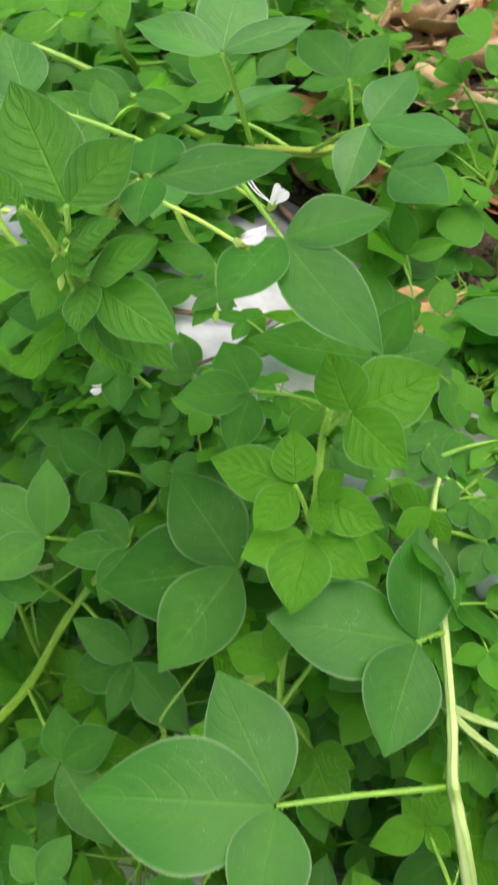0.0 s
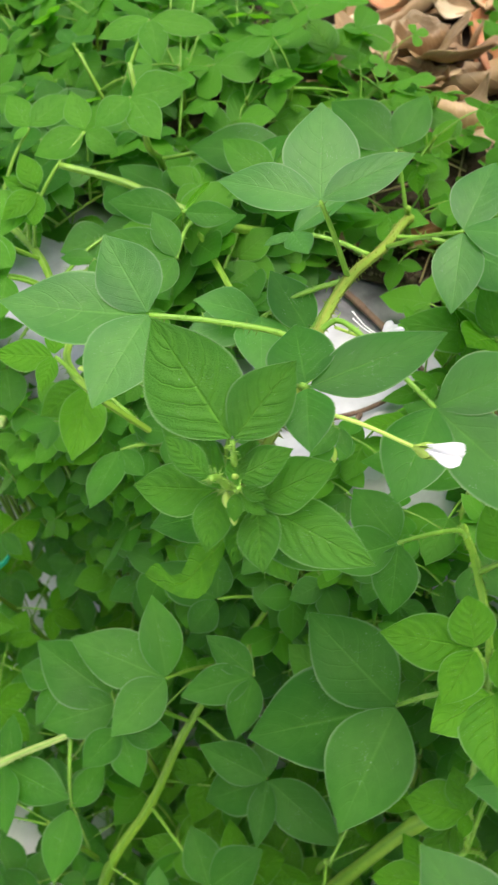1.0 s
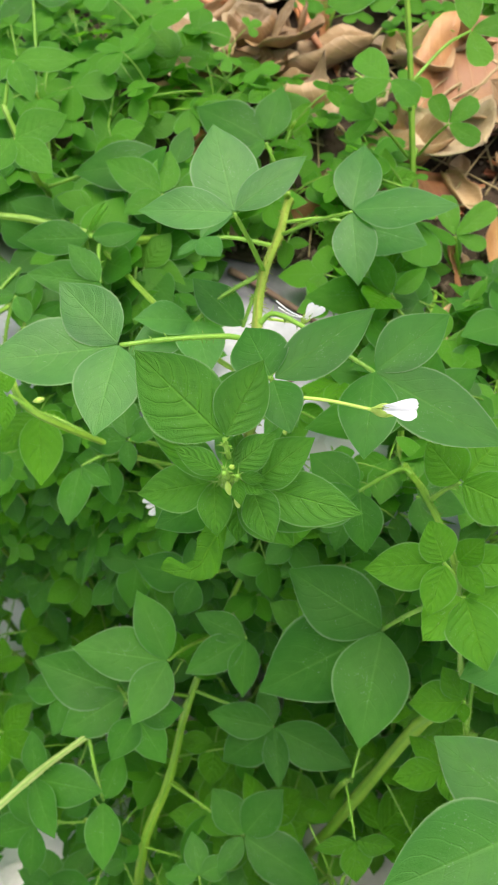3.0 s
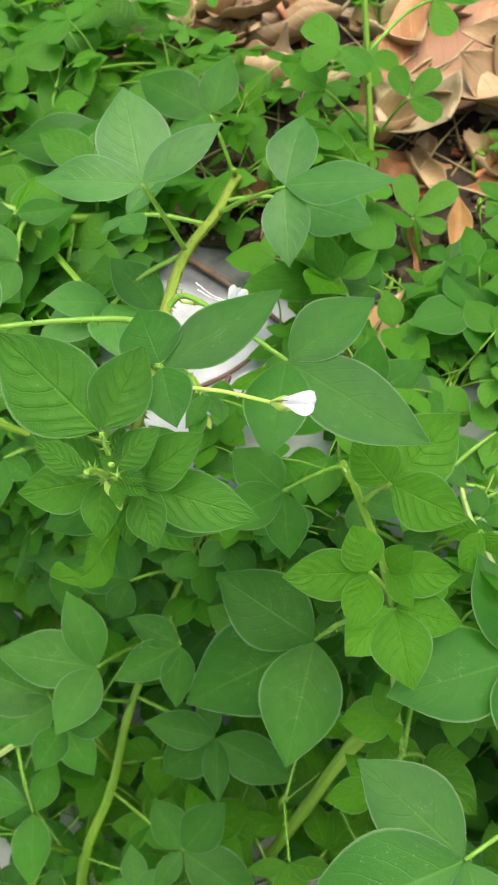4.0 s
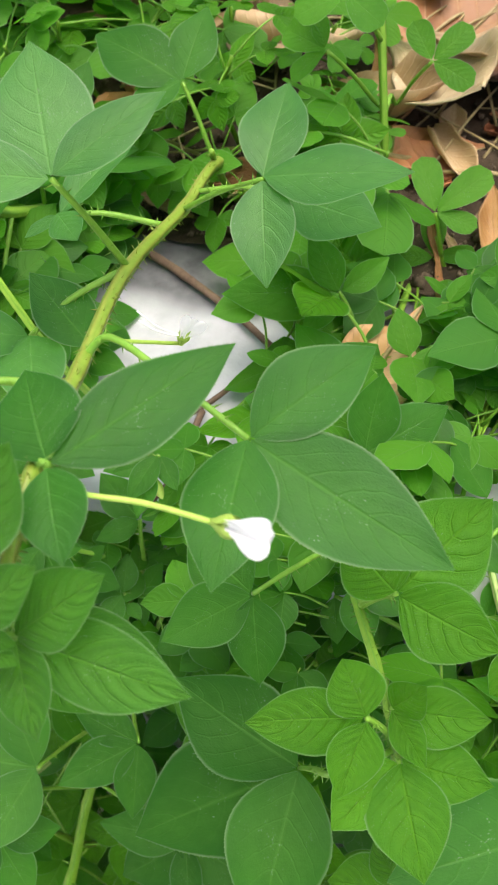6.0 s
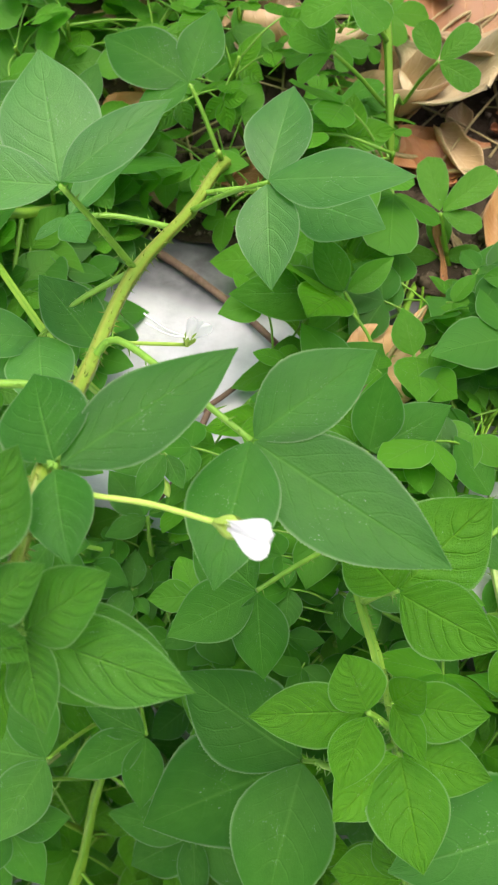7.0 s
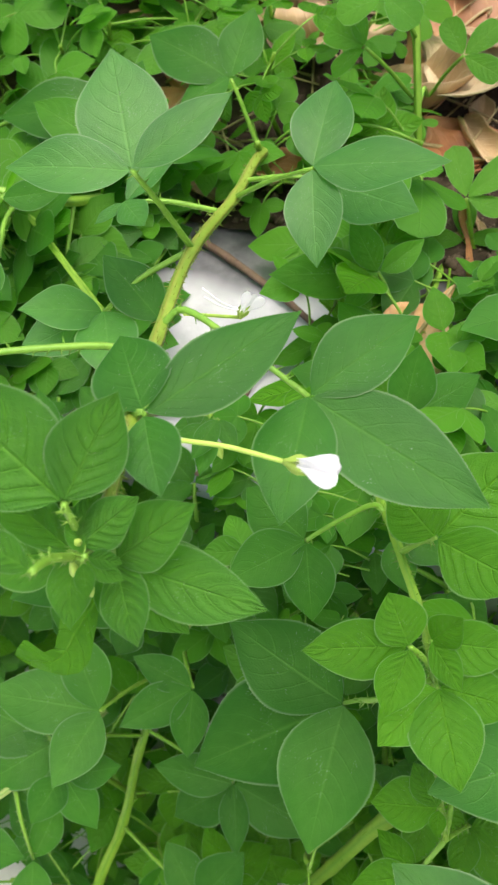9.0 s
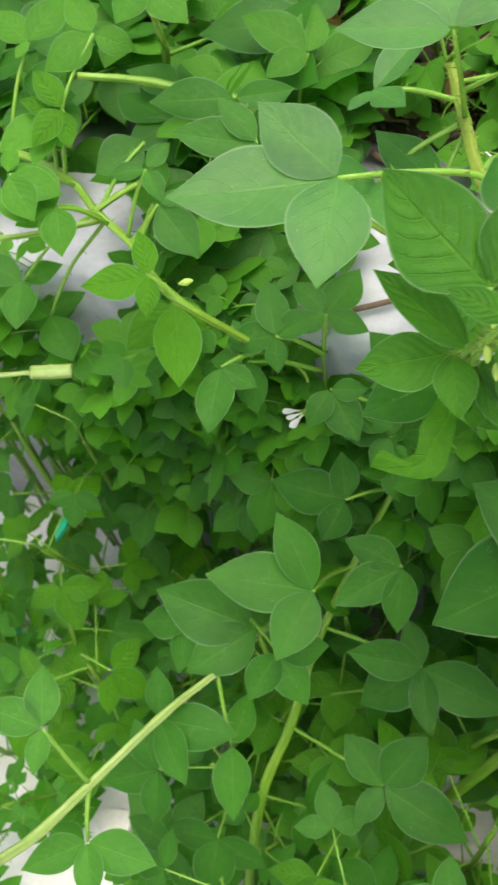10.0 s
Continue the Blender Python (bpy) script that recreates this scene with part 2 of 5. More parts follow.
PAVING = plain("pale_concrete", (0.62, 0.60, 0.60), (0.84, 0.82, 0.82), 25, 0.9, 0.5, 0.001)


# ---- builders ----
PLACES = {}


def mesh_of(name, bm, mat, smooth=True):
    me = bpy.data.meshes.new(name)
    bm.to_mesh(me)
    bm.free()
    me.materials.append(mat)
    if smooth:
        me.shade_smooth()
    return me


def thing(name, label, category, at, group="", kind=""):
    """An Empty at a thing's base, which parents its parts."""
    ob = tagged(new(name), label, category, group, kind)
    ob.empty_display_size = 0.01
    PLACES[ob] = Matrix.Translation(at)
    ob.matrix_basis = PLACES[ob]
    return ob


def part(name, me, parent, place=None, label=""):
    """A mesh under a thing or a part; place: its pose in the world."""
    ob = new(name, me)
    place = PLACES[parent] if place is None else place
    PLACES[ob] = place
    ob.parent = parent
    ob.matrix_basis = PLACES[parent].inverted() @ place
    return tagged(ob, label)


def curve_points(points, steps):
    """A smooth line through the points (Catmull-Rom)."""
    pts = [Vector(p) for p in points]
    pts = [pts[0] * 2 - pts[1], *pts, pts[-1] * 2 - pts[-2]]
    line = []
    for a, b, c, d in zip(pts, pts[1:], pts[2:], pts[3:]):
        for k in range(steps):
            t = k / steps
            line.append(0.5 * (2 * b + (c - a) * t + (2 * a - 5 * b + 4 * c - d) * t * t + (3 * b - a - 3 * c + d) * t ** 3))
    return line + [pts[-2]]


def tube(bm, line, r0, r1, sides=8, ridges=0.0, knots=()):
    """A tapered round stalk along a line; ridges: depth of the grooves; knots: indices that swell."""
    rings = []
    up = Vector((0.3, 0.2, 1)).normalized()
    for k, p in enumerate(line):
        ahead = (line[min(k + 1, len(line) - 1)] - line[max(k - 1, 0)]).normalized()
        right = ahead.cross(up).normalized()
        over = right.cross(ahead)
        r = r0 + (r1 - r0) * k / (len(line) - 1)
        r *= 1.0 + sum(0.16 * math.exp(-((k - q) / 0.6) ** 2) for q in knots)
        ring = []
        for j in range(sides):
            a = 2 * math.pi * j / sides
            rr = r * (1 - ridges * (j % 2))
            ring.append(bm.verts.new(p + right * (rr * math.cos(a)) + over * (rr * math.sin(a))))
        rings.append(ring)
    uv = bm.loops.layers.uv.verify()
    for k, (a, b) in enumerate(zip(rings, rings[1:])):
        for j in range(sides):
            face = bm.faces.new((a[j], a[(j + 1) % sides], b[(j + 1) % sides], b[j]))
            for loop, (du, dv) in zip(face.loops, ((0, 0), (1, 0), (1, 1), (0, 1))):
                loop[uv].uv = ((j + du) / sides, k + dv)
    bm.faces.new(rings[0][::-1])
    bm.faces.new(rings[-1])


def hairs(bm, line, radius, count, length, rng):
    """Short stiff hairs that stand off a stalk."""
    for _ in range(count):
        k = rng.uniform(0.3, len(line) - 1.3)
        p = line[int(k)].lerp(line[int(k) + 1], k % 1)
        ahead = (line[int(k) + 1] - line[int(k)]).normalized()
        out = Vector((rng.gauss(0, 1), rng.gauss(0, 1), rng.gauss(0, 1)))
        out = (out - ahead * out.dot(ahead)).normalized()
        turn = out.cross(ahead)
        long = length * rng.uniform(0.5, 1.2)
        foot = [bm.verts.new(p + out * radius * 0.8 + (ahead * math.cos(a) + turn * math.sin(a)) * 0.00019) for a in (0, 2.1, 4.2)]
        tip = bm.verts.new(p + out * (radius + long) + ahead * long * rng.uniform(0.1, 0.6))
        for a, b in ((0, 1), (1, 2), (2, 0)):
            bm.faces.new((foot[a], foot[b], tip))


def blade_mesh(name, mat, seed, blunt, fold, arch, nu=14, nv=8, lift=0.0, fringe=0):
    """A leaflet of unit length along x and unit width along y: pointed, folded a little along the midrib, arched, with a wavy margin."""
    rng = random.Random(seed)
    bm = bmesh.new()
    uv = bm.loops.layers.uv.new("UVMap")
    a, b = ((0.88, 1.16), (0.66, 0.92), (0.78, 0.42))[blunt]
    peak = (a / (a + b)) ** a * (b / (a + b)) ** b
    skew, phase, waves = rng.uniform(-0.07, 0.07), rng.uniform(0, 6.28), rng.uniform(0.010, 0.024)
    grid = {}
    for i in range(nu + 1):
        s = i / nu
        s = s * s * (3 - 2 * s) * 0.35 + s * 0.65
        half = 0.5 * (s ** a) * ((1 - s) ** b) / peak if 0 < s < 1 else 0.0
        for j in range(nv + 1):
            v = 2 * j / nv - 1
            side = half * (1 + skew * (1 if v > 0 else -1))
            y = v * side
            z = arch * 4 * s * (1 - s) * 0.5 + fold * abs(y) + lift * y
            z += waves * abs(v) ** 2 * math.sin(9 * s + phase + 1.5 * (v > 0)) * (1 - abs(2 * s - 1) ** 3)
            z -= 0.10 * abs(y) ** 1.5
            grid[i, j] = (bm.verts.new((s, y, z)), s, (v + 1) / 2, Vector((s, y, z)))
    for i in range(nu):
        for j in range(nv):
            quad = [grid[i, j], grid[i + 1, j], grid[i + 1, j + 1], grid[i, j + 1]]
            face = bm.faces.new([q[0] for q in quad])
            for loop, q in zip(face.loops, quad):
                loop[uv].uv = (q[1], q[2])
    bmesh.ops.remove_doubles(bm, verts=bm.verts, dist=1e-5)
    # short pale bristles stand along the margin
    for k in range(fringe):
        j = nv * (k % 2)
        place = 1 + (nu - 1.02) * (k + rng.random()) / fringe
        p, q = (grid[int(place) + e, j] for e in (0, 1))
        root = p[3].lerp(q[3], place % 1)
        run = (q[3] - p[3]).normalized()
        tip = root + run * 0.006 + Vector((0, (-1 if j == 0 else 1) * rng.uniform(0.008, 0.016), 0.003))
        face = bm.faces.new([bm.verts.new(c) for c in (root - run * 0.004, root + run * 0.004, tip)])
        for loop in face.loops:
            loop[uv].uv = (0.5, 0.0)
    return mesh_of(name, bm, mat)


def blades(mat, first, shapes=(0, 1), **more):
    return [[blade_mesh("leaflet", mat, first + 10 * blunt + k, blunt, 0.05 + 0.035 * k, (0.03, 0.06, -0.05, 0.09)[k], **more) for k in range(4)] for blunt in shapes]


BLADES = {"mature": blades(LEAF, 100, fringe=90), "waxy": blades(WAXY, 100, fringe=110), "skylit": blades(SKYLIT, 130, fringe=110), "young": blades(YOUNG, 200, fringe=70), "shoot": blades(SHOOT, 400, fringe=70), "small": blades(SMALL, 300, nu=8, nv=6), "round": blades(SMALL, 350, (2, 2), nu=8, nv=6)}


def eaten_blade():
    """A leaflet of which insects left a crooked strip with a hooked tip."""
    bm = bmesh.new()
    uv = bm.loops.layers.uv.new("UVMap")
    along = (0.0, 0.12, 0.25, 0.36, 0.45, 0.53, 0.64, 0.76, 0.83, 0.92, 1.0)
    low = (0.0, -0.05, -0.02, 0.02, 0.03, 0.11, 0.187, 0.15, -0.04, -0.03, 0.0)
    high = (0.03, 0.15, 0.27, 0.34, 0.41, 0.46, 0.47, 0.395, 0.30, 0.17, 0.02)
    rows = []
    for k in range(29):
        s = k / 28
        lo, hi = np.interp(s, along, low), np.interp(s, along, high)
        row = []
        for j in range(6):
            y = lo + (hi - lo) * j / 5
            z = 0.10 * math.sin(2.6 * s) + 0.25 * max(0.0, s - 0.5) * y - 0.35 * abs(y - 0.2) ** 1.5 + 0.012 * math.sin(14 * s + j)
            row.append((bm.verts.new((s, y, z)), s, 0.25 + 0.6 * y + 0.05 * j))
        rows.append(row)
    for p, q in zip(rows, rows[1:]):
        for j in range(5):
            quad = (p[j], q[j], q[j + 1], p[j + 1])
            face = bm.faces.new([v[0] for v in quad])
            for loop, v in zip(face.loops, quad):
                loop[uv].uv = (v[1], v[2])
    return mesh_of("leaflet", bm, YOUNG)


TORN = eaten_blade()


def nearest_on(line, p):
    best = None
    for a, b in zip(line, line[1:]):
        d = b - a
        t = max(0.0, min(1.0, (p - a).dot(d) / max(d.length_squared, 1e-12)))
        q = a + d * t
        if best is None or (q - p).length < (best - p).length:
            best = q
    return best


CLEAR = []
VIEWED = Vector((0.05, -0.5, 0.86)).normalized()


def crowded(p, room):
    """Whether a place is in the light of one of the leaves or stems that stand free."""
    for a, b, r in CLEAR:
        d = b - a
        t = max(0.0, min(1.0, (p - a).dot(d) / max(d.length_squared, 1e-12)))
        off = p - (a + d * t)
        over = off.dot(VIEWED)
        if over > 0.0 and (off - VIEWED * over).length < r + room:
            return True
    return False


def leaf(plant, line, hub, base, tips, age="mature", stalk=0.0005, torn=False, rng=random.Random(5), facing=(0.0, -0.5, 0.87), free=True):
    """A compound leaf: a stalk from the stem (line) by way of base to the hub, where the leaflets meet.
    tips: for each leaflet the place of its tip and its width as a share of its length."""
    hub = Vector(hub)
    if free:
        rng = random.Random(int(20000 * (hub.x + 3 * hub.y + 7 * hub.z)))
    if base is None:
        foot = nearest_on(line, hub - Vector((0, 0, 0.012)))
        path = [foot, foot.lerp(hub, 0.55) + Vector((0, 0, 0.08 * (hub - foot).length)), hub]
    else:
        base = Vector(base)
        path = [base, base.lerp(hub, 0.5) + Vector((0, 0, 0.0008)), hub]
        foot = nearest_on(line, base)
        if (foot - base).length > 0.002:
            path.insert(0, foot)
            if (foot - base).length > 0.015:
                path.insert(1, foot.lerp(base, 0.5) + Vector((0, 0, 0.004)))
    way = curve_points([p - hub for p in path], 5)
    bm = bmesh.new()
    tube(bm, way, stalk * 1.2, stalk * 0.85, 6)
    if age not in ("small", "round"):
        hairs(bm, way, stalk, 24, 0.0012, rng)
    stem = part("leaf", mesh_of("leaf", bm, PETIOLE), plant, Matrix.Translation(hub))
    ends = [Vector(t[0]) - hub for t in tips]
    facing = Vector(facing)
    normal = facing * 0.5
    for a, b in itertools.combinations(ends, 2):
        n = a.normalized().cross(b.normalized())
        normal += n if n.dot(facing) > 0 else -n
    for k, (end, tip) in enumerate(zip(ends, tips)):
        width = tip[1]
        x = end.normalized()
        tilt = normal.normalized() + Vector((rng.uniform(-.07, .07), rng.uniform(-.07, .07), 0))
        z = (tilt - x * tilt.dot(x)).normalized()
        z = (Matrix.Rotation(rng.uniform(-0.12, 0.12), 3, x) @ z).normalized()
        y = z.cross(x)
        me = TORN if torn and k == 0 else BLADES[age][1 if width > 0.78 else 0][rng.randrange(4)]
        m = Matrix((x, y, z)).transposed().to_4x4()
        size = end.length
        place = Matrix.Translation(hub + x * 0.0004 + z * 0.0003 * k) @ m @ Matrix.Diagonal((size, size * width * 1.07, size, 1))
        part("leaflet", me, stem, place)
        if free:
            CLEAR.append((hub, hub + end, size * width * 0.30))
    return stem


def stem_part(plant, points, r0, r1, mat, seed, hair=0, ridges=0.12, steps=6, name="stem", free=True):
    """The stalk of a plant; returns its line, for leaves to grow from."""
    line = curve_points(points, steps)
    bm = bmesh.new()
    at = PLACES[plant].translation
    local = [p - at for p in line]
    tube(bm, local, r0, r1, 10, ridges, knots=range(steps, len(line) - 1, steps))
    if hair:
        hairs(bm, local, (r0 + r1) / 2, int(hair * 1.6), 0.0011, random.Random(seed))
    part(name, mesh_of(name, bm, mat), plant)
    if free:
        CLEAR.extend((a, b, r0) for a, b in zip(line[::3], line[3::3]))
    return line


# ---- the large structure: a kerb runs slantwise between a raised bed and the paving below ----
BED, PAVE = 0.2205, 0.030
ALONG, ACROSS = Vector((1, -1, 0)).normalized(), Vector((1, 1, 0)).normalized()
FRONT, BACK = 0.1400, 0.2090


def slant(a, s, z):
    """A place by its distance along the kerb, across it, and its height."""
    return ALONG * a + ACROSS * s + Vector((0, 0, z))


def ground_sheet(name, edge, sign, z, mat, rough, label, seed):
    """A sheet from the kerb to the horizon, finely waved near the plants."""
    bm = bmesh.new()
    fine = [0.0125 * k for k in range(57)]
    cross = fine + [1.2, 3, 10, 60, 400]
    along = [-400, -40, -6, -1.5] + [-0.6 + 0.0125 * k for k in range(97)] + [1.5, 6, 40, 400]
    rows = []
    for c in cross:
        row = []
        for a in along:
            p = slant(a, edge + sign * c, z)
            near = 1.0 if abs(a) < 0.7 and c < 0.8 else 0.0
            p.z += near * rough * (noise.noise(p * 40 + Vector((seed, 0, 0))) + 0.6 * noise.noise(p * 110))
            row.append(bm.verts.new(p))
        rows.append(row)
    for r, q in zip(rows, rows[1:]):
        for k in range(len(along) - 1):
            bm.faces.new((r[k], q[k], q[k + 1], r[k + 1]))
    bmesh.ops.recalc_face_normals(bm, faces=bm.faces)
    ob = new(name, mesh_of(name, bm, mat))
    return tagged(ob, label, name, kind="structure")


ground_sheet("ground", BACK, 1, BED, SOIL, 0.004, "dark crumbly soil of the raised bed, strewn with dead leaves", 3)
ground_sheet("pavement", FRONT, -1, PAVE, PAVING, 0.0006, "pale worn concrete paving below the kerb", 9)


def kerb():
    bm = bmesh.new()
    wide, high = BACK + 0.03 - FRONT, BED - 0.002 - PAVE + 0.05
    r = 0.006
    profile = [(0, -high), (0, -r)]
    profile += [(r - r * math.cos(k * math.pi / 10), -r + r * math.sin(k * math.pi / 10)) for k in range(1, 6)]
    profile += [(0.02, 0.0002), (0.035, 0.0), (0.05, 0.0), (wide, -0.001), (wide, -high)]
    rings = []
    for a in [-400, -60, -8] + [-2.0 + 0.025 * k for k in range(161)] + [8, 60, 400]:
        rings.append([bm.verts.new((a, y + 0.0012 * noise.noise(Vector((a * 9, y * 20, 1))), z + 0.0009 * noise.noise(Vector((a * 12, y * 30, 5))))) for y, z in profile])
    for p, q in zip(rings, rings[1:]):
        for k in range(len(profile)):
            n = (k + 1) % len(profile)
            bm.faces.new((p[k], q[k], q[n], p[n]))
    bm.faces.new(rings[0])
    bm.faces.new(rings[-1][::-1])
    bmesh.ops.recalc_face_normals(bm, faces=bm.faces)
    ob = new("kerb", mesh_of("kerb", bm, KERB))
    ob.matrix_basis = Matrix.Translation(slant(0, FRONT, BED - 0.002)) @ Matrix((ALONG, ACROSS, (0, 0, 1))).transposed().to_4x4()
    return tagged(ob, "white-painted concrete kerb, its shade along the soil painted in grey", "kerb", kind="structure")


kerb()


# ---- flowers ----
def petal_mesh(seed):
    rng = random.Random(seed)
    bm = bmesh.new()
    nu, nv = 18, 10
    rows = []
    for i in range(nu + 1):
        s = i / nu
        half = 0.035 + 0.165 * (1 / (1 + math.exp(-(s - 0.55) * 11)))
        half *= math.sqrt(max(0.0, 1 - max(0.0, (s - 0.74) / 0.262) ** 2.4))
        rows.append([bm.verts.new((s, (2 * j / nv - 1) * half, 0.11 * math.sin(2.2 * s) - 1.1 * ((2 * j / nv - 1) * half) ** 2 + 0.012 * math.sin(7 * s + 0.6 * j + seed))) for j in range(nv + 1)])
    for p, q in zip(rows, rows[1:]):
        for j in range(nv):
            bm.faces.new((p[j], q[j], q[j + 1], p[j + 1]))
    return mesh_of("petal", bm, PETAL)


PETALS = [petal_mesh(k) for k in range(4)]


def sepal_mesh():
    bm = bmesh.new()
    rows = []
    for i in range(6):
        s = i / 5
        rows.append([bm.verts.new((s, v * 0.16 * math.sin(0.35 + 2.6 * s), 0.12 * math.sin(2.4 * s) - 0.25 * abs(v) * 0.16)) for v in (-1, -0.5, 0, 0.5, 1)])
    for p, q in zip(rows, rows[1:]):
        for j in range(4):
            bm.faces.new((p[j], q[j], q[j + 1], p[j + 1]))
    return mesh_of("sepal", bm, CALYX)


SEPAL = sepal_mesh()


def flower(plant, stalk, tip, spread=0.16, stamens=0):
    """A small white flower: a thin stalk, a green calyx, and four petals held close together."""
    calyx = Vector(stalk[-1])
    axis = Vector(tip) - calyx
    size = axis.length
    bm = bmesh.new()
    line = curve_points([Vector(p) - calyx for p in stalk], 6)
    tube(bm, line, 0.00032, 0.00032, 8)
    bud = curve_points([Vector((0, 0, 0)), axis * 0.12, axis * 0.26], 3)
    tube(bm, bud, 0.0005, 0.0009, 8)
    body = part("flower", mesh_of("flower", bm, CALYX), plant, Matrix.Translation(calyx), "white flower on a thin green stalk")
    x = axis.normalized()
    over = Vector((0.1, -0.6, 0.8))
    over = (over - x * over.dot(x)).normalized()
    side = x.cross(over)
    for k in range(4):
        a = math.pi / 4 + k * math.pi / 2
        out = side * math.cos(a) + over * math.sin(a)
        for me, name, long, lean, thick in ((PETALS[k], "petal", size * (0.90, 0.97, 0.88, 1.0)[k], spread * (1, 1.3, 0.8, 1.1)[k], 0.56), (SEPAL, "sepal", size * 0.40, 0.10, 1.25)):
            ahead = (x + out * lean).normalized()
            z = (out - ahead * out.dot(ahead)).normalized()
            if name == "petal":
                # the petals stand in a fan, one edge over the next
                fan = (-1.6, -0.6, 0.6, 1.6)[k] * (0.03 + 0.75 * spread)
                ahead = (x * math.cos(fan) + side * math.sin(fan) + over * (0.05 * (k % 2) + 0.03 * k)).normalized()
                z = over + side * (0.35, -0.1, 0.15, -0.35)[k]
                z = (z - ahead * z.dot(ahead)).normalized()
            m = Matrix((ahead, z.cross(ahead), z)).transposed().to_4x4()
            start = calyx + x * size * (0.08 if name == "petal" else 0.0) + out * 0.0004
            part(name, me, body, Matrix.Translation(start) @ m @ Matrix.Diagonal((long, long * thick, long, 1)))
    for k in range(stamens):
        bm = bmesh.new()
        end = -side * size * (0.9 + 0.1 * k) + over * size * (0.25 - 0.2 * k) + x * size * 0.2
        tube(bm, curve_points([Vector((0, 0, 0)), end * 0.5 + over * 0.0008, end], 4), 0.00012, 0.00016, 5)
        part("stamen", mesh_of("stamen", bm, PETAL), body, Matrix.Translation(calyx + x * size * 0.25))
    return body


def bud(plant, at, ahead, size):
    """A closed flower bud: a pale pointed egg with ridges."""
    bm = bmesh.new()
    rings = []
    for i in range(9):
        s = i / 8
        r = 0.23 * math.sin(math.pi * min(1, s * 0.93 + 0.05)) ** 0.8
        rings.append([bm.verts.new((s, r * math.cos(j * math.pi / 5) * (1 - 0.1 * (j % 2)), r * math.sin(j * math.pi / 5) * (1 - 0.1 * (j % 2)))) for j in range(10)])
    for p, q in zip(rings, rings[1:]):
        for j in range(10):
            bm.faces.new((p[j], p[(j + 1) % 10], q[(j + 1) % 10], q[j]))
    x = Vector(ahead).normalized()
    side = x.cross(Vector((0.2, 0, 1))).normalized()
    m = Matrix((x, side, x.cross(side))).transposed().to_4x4()
    part("flower_bud", mesh_of("flower_bud", bm, CALYX), plant, Matrix.Translation(at) @ m @ Matrix.Diagonal((size, size, size, 1)), "pale green closed flower bud")


# ---- the plants, the nearest first ----
front_plant = thing("spider_flower", "leafy green weed with two small white flowers, leaning over the kerb", "plant", (0.0660, 0.2750, 0.2190), "weeds")
front_plant_line = stem_part(front_plant, [(0.0660, 0.2750, 0.2190), (0.0534, 0.2492, 0.2431), (0.0395, 0.2213, 0.2582), (0.0241, 0.1920, 0.2759), (0.0131, 0.1675, 0.2856), (0.0061, 0.1461, 0.2969), (-0.0001, 0.1390, 0.2926), (-0.0055, 0.1347, 0.2901)], 0.0014, 0.0008, STEM_RED, 1, 220)
leaf(front_plant, front_plant_line, (0.0185, 0.1887, 0.2984), (0.0244, 0.1922, 0.2760), [((0.0012, 0.1969, 0.3002), 0.46), ((0.0223, 0.2070, 0.3061), 0.66), ((0.0362, 0.1920, 0.3024), 0.41)], "skylit")
leaf(front_plant, front_plant_line, (0.0168, 0.2167, 0.2701), None, [((0.0346, 0.2248, 0.2737), 0.37), ((0.0103, 0.2148, 0.2692), 0.51), ((0.0185, 0.2056, 0.2724), 0.55)], "skylit")
leaf(front_plant, front_plant_line, (0.0496, 0.1983, 0.2784), (0.0392, 0.2194, 0.2595), [((0.0604, 0.2128, 0.2829), 0.57), ((0.0438, 0.1836, 0.2704), 0.55), ((0.0686, 0.1834, 0.2825), 0.41)], "skylit")
leaf(front_plant, front_plant_line, (0.0591, 0.2175, 0.2563), None, [((0.0700, 0.1978, 0.2595), 0.55), ((0.0725, 0.2147, 0.2636), 0.46)], "skylit")
leaf(front_plant, front_plant_line, (-0.0138, 0.1623, 0.3019), (0.0074, 0.1603, 0.2946), [((-0.0369, 0.1689, 0.3037), 0.53), ((-0.0192, 0.1770, 0.3068), 0.62), ((-0.0237, 0.1478, 0.2985), 0.62)], "skylit")
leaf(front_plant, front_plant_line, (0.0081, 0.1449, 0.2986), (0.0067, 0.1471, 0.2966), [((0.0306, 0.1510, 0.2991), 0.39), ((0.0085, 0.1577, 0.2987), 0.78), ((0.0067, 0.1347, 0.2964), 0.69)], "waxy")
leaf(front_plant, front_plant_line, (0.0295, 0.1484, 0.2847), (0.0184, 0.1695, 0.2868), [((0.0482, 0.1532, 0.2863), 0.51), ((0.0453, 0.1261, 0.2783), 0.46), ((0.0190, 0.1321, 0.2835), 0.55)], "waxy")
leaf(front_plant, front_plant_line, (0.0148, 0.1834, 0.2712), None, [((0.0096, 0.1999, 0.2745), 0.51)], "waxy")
leaf(front_plant, front_plant_line, (0.0060, 0.1922, 0.2692), None, [((-0.0070, 0.1922, 0.2767), 0.55), ((-0.0106, 0.1914, 0.2676), 0.55), ((0.0037, 0.1760, 0.2691), 0.64)], "skylit")
leaf(front_plant, front_plant_line, (-0.0041, 0.1370, 0.2990), None, [((-0.0124, 0.1504, 0.3115), 0.66), ((0.0062, 0.1434, 0.3061), 0.63)], "shoot")
leaf(front_plant, front_plant_line, (-0.0018, 0.1339, 0.2871), None, [((0.0131, 0.1215, 0.2851), 0.46), ((-0.0025, 0.1235, 0.2849), 0.63), ((0.0101, 0.1325, 0.2952), 0.54)], "shoot")
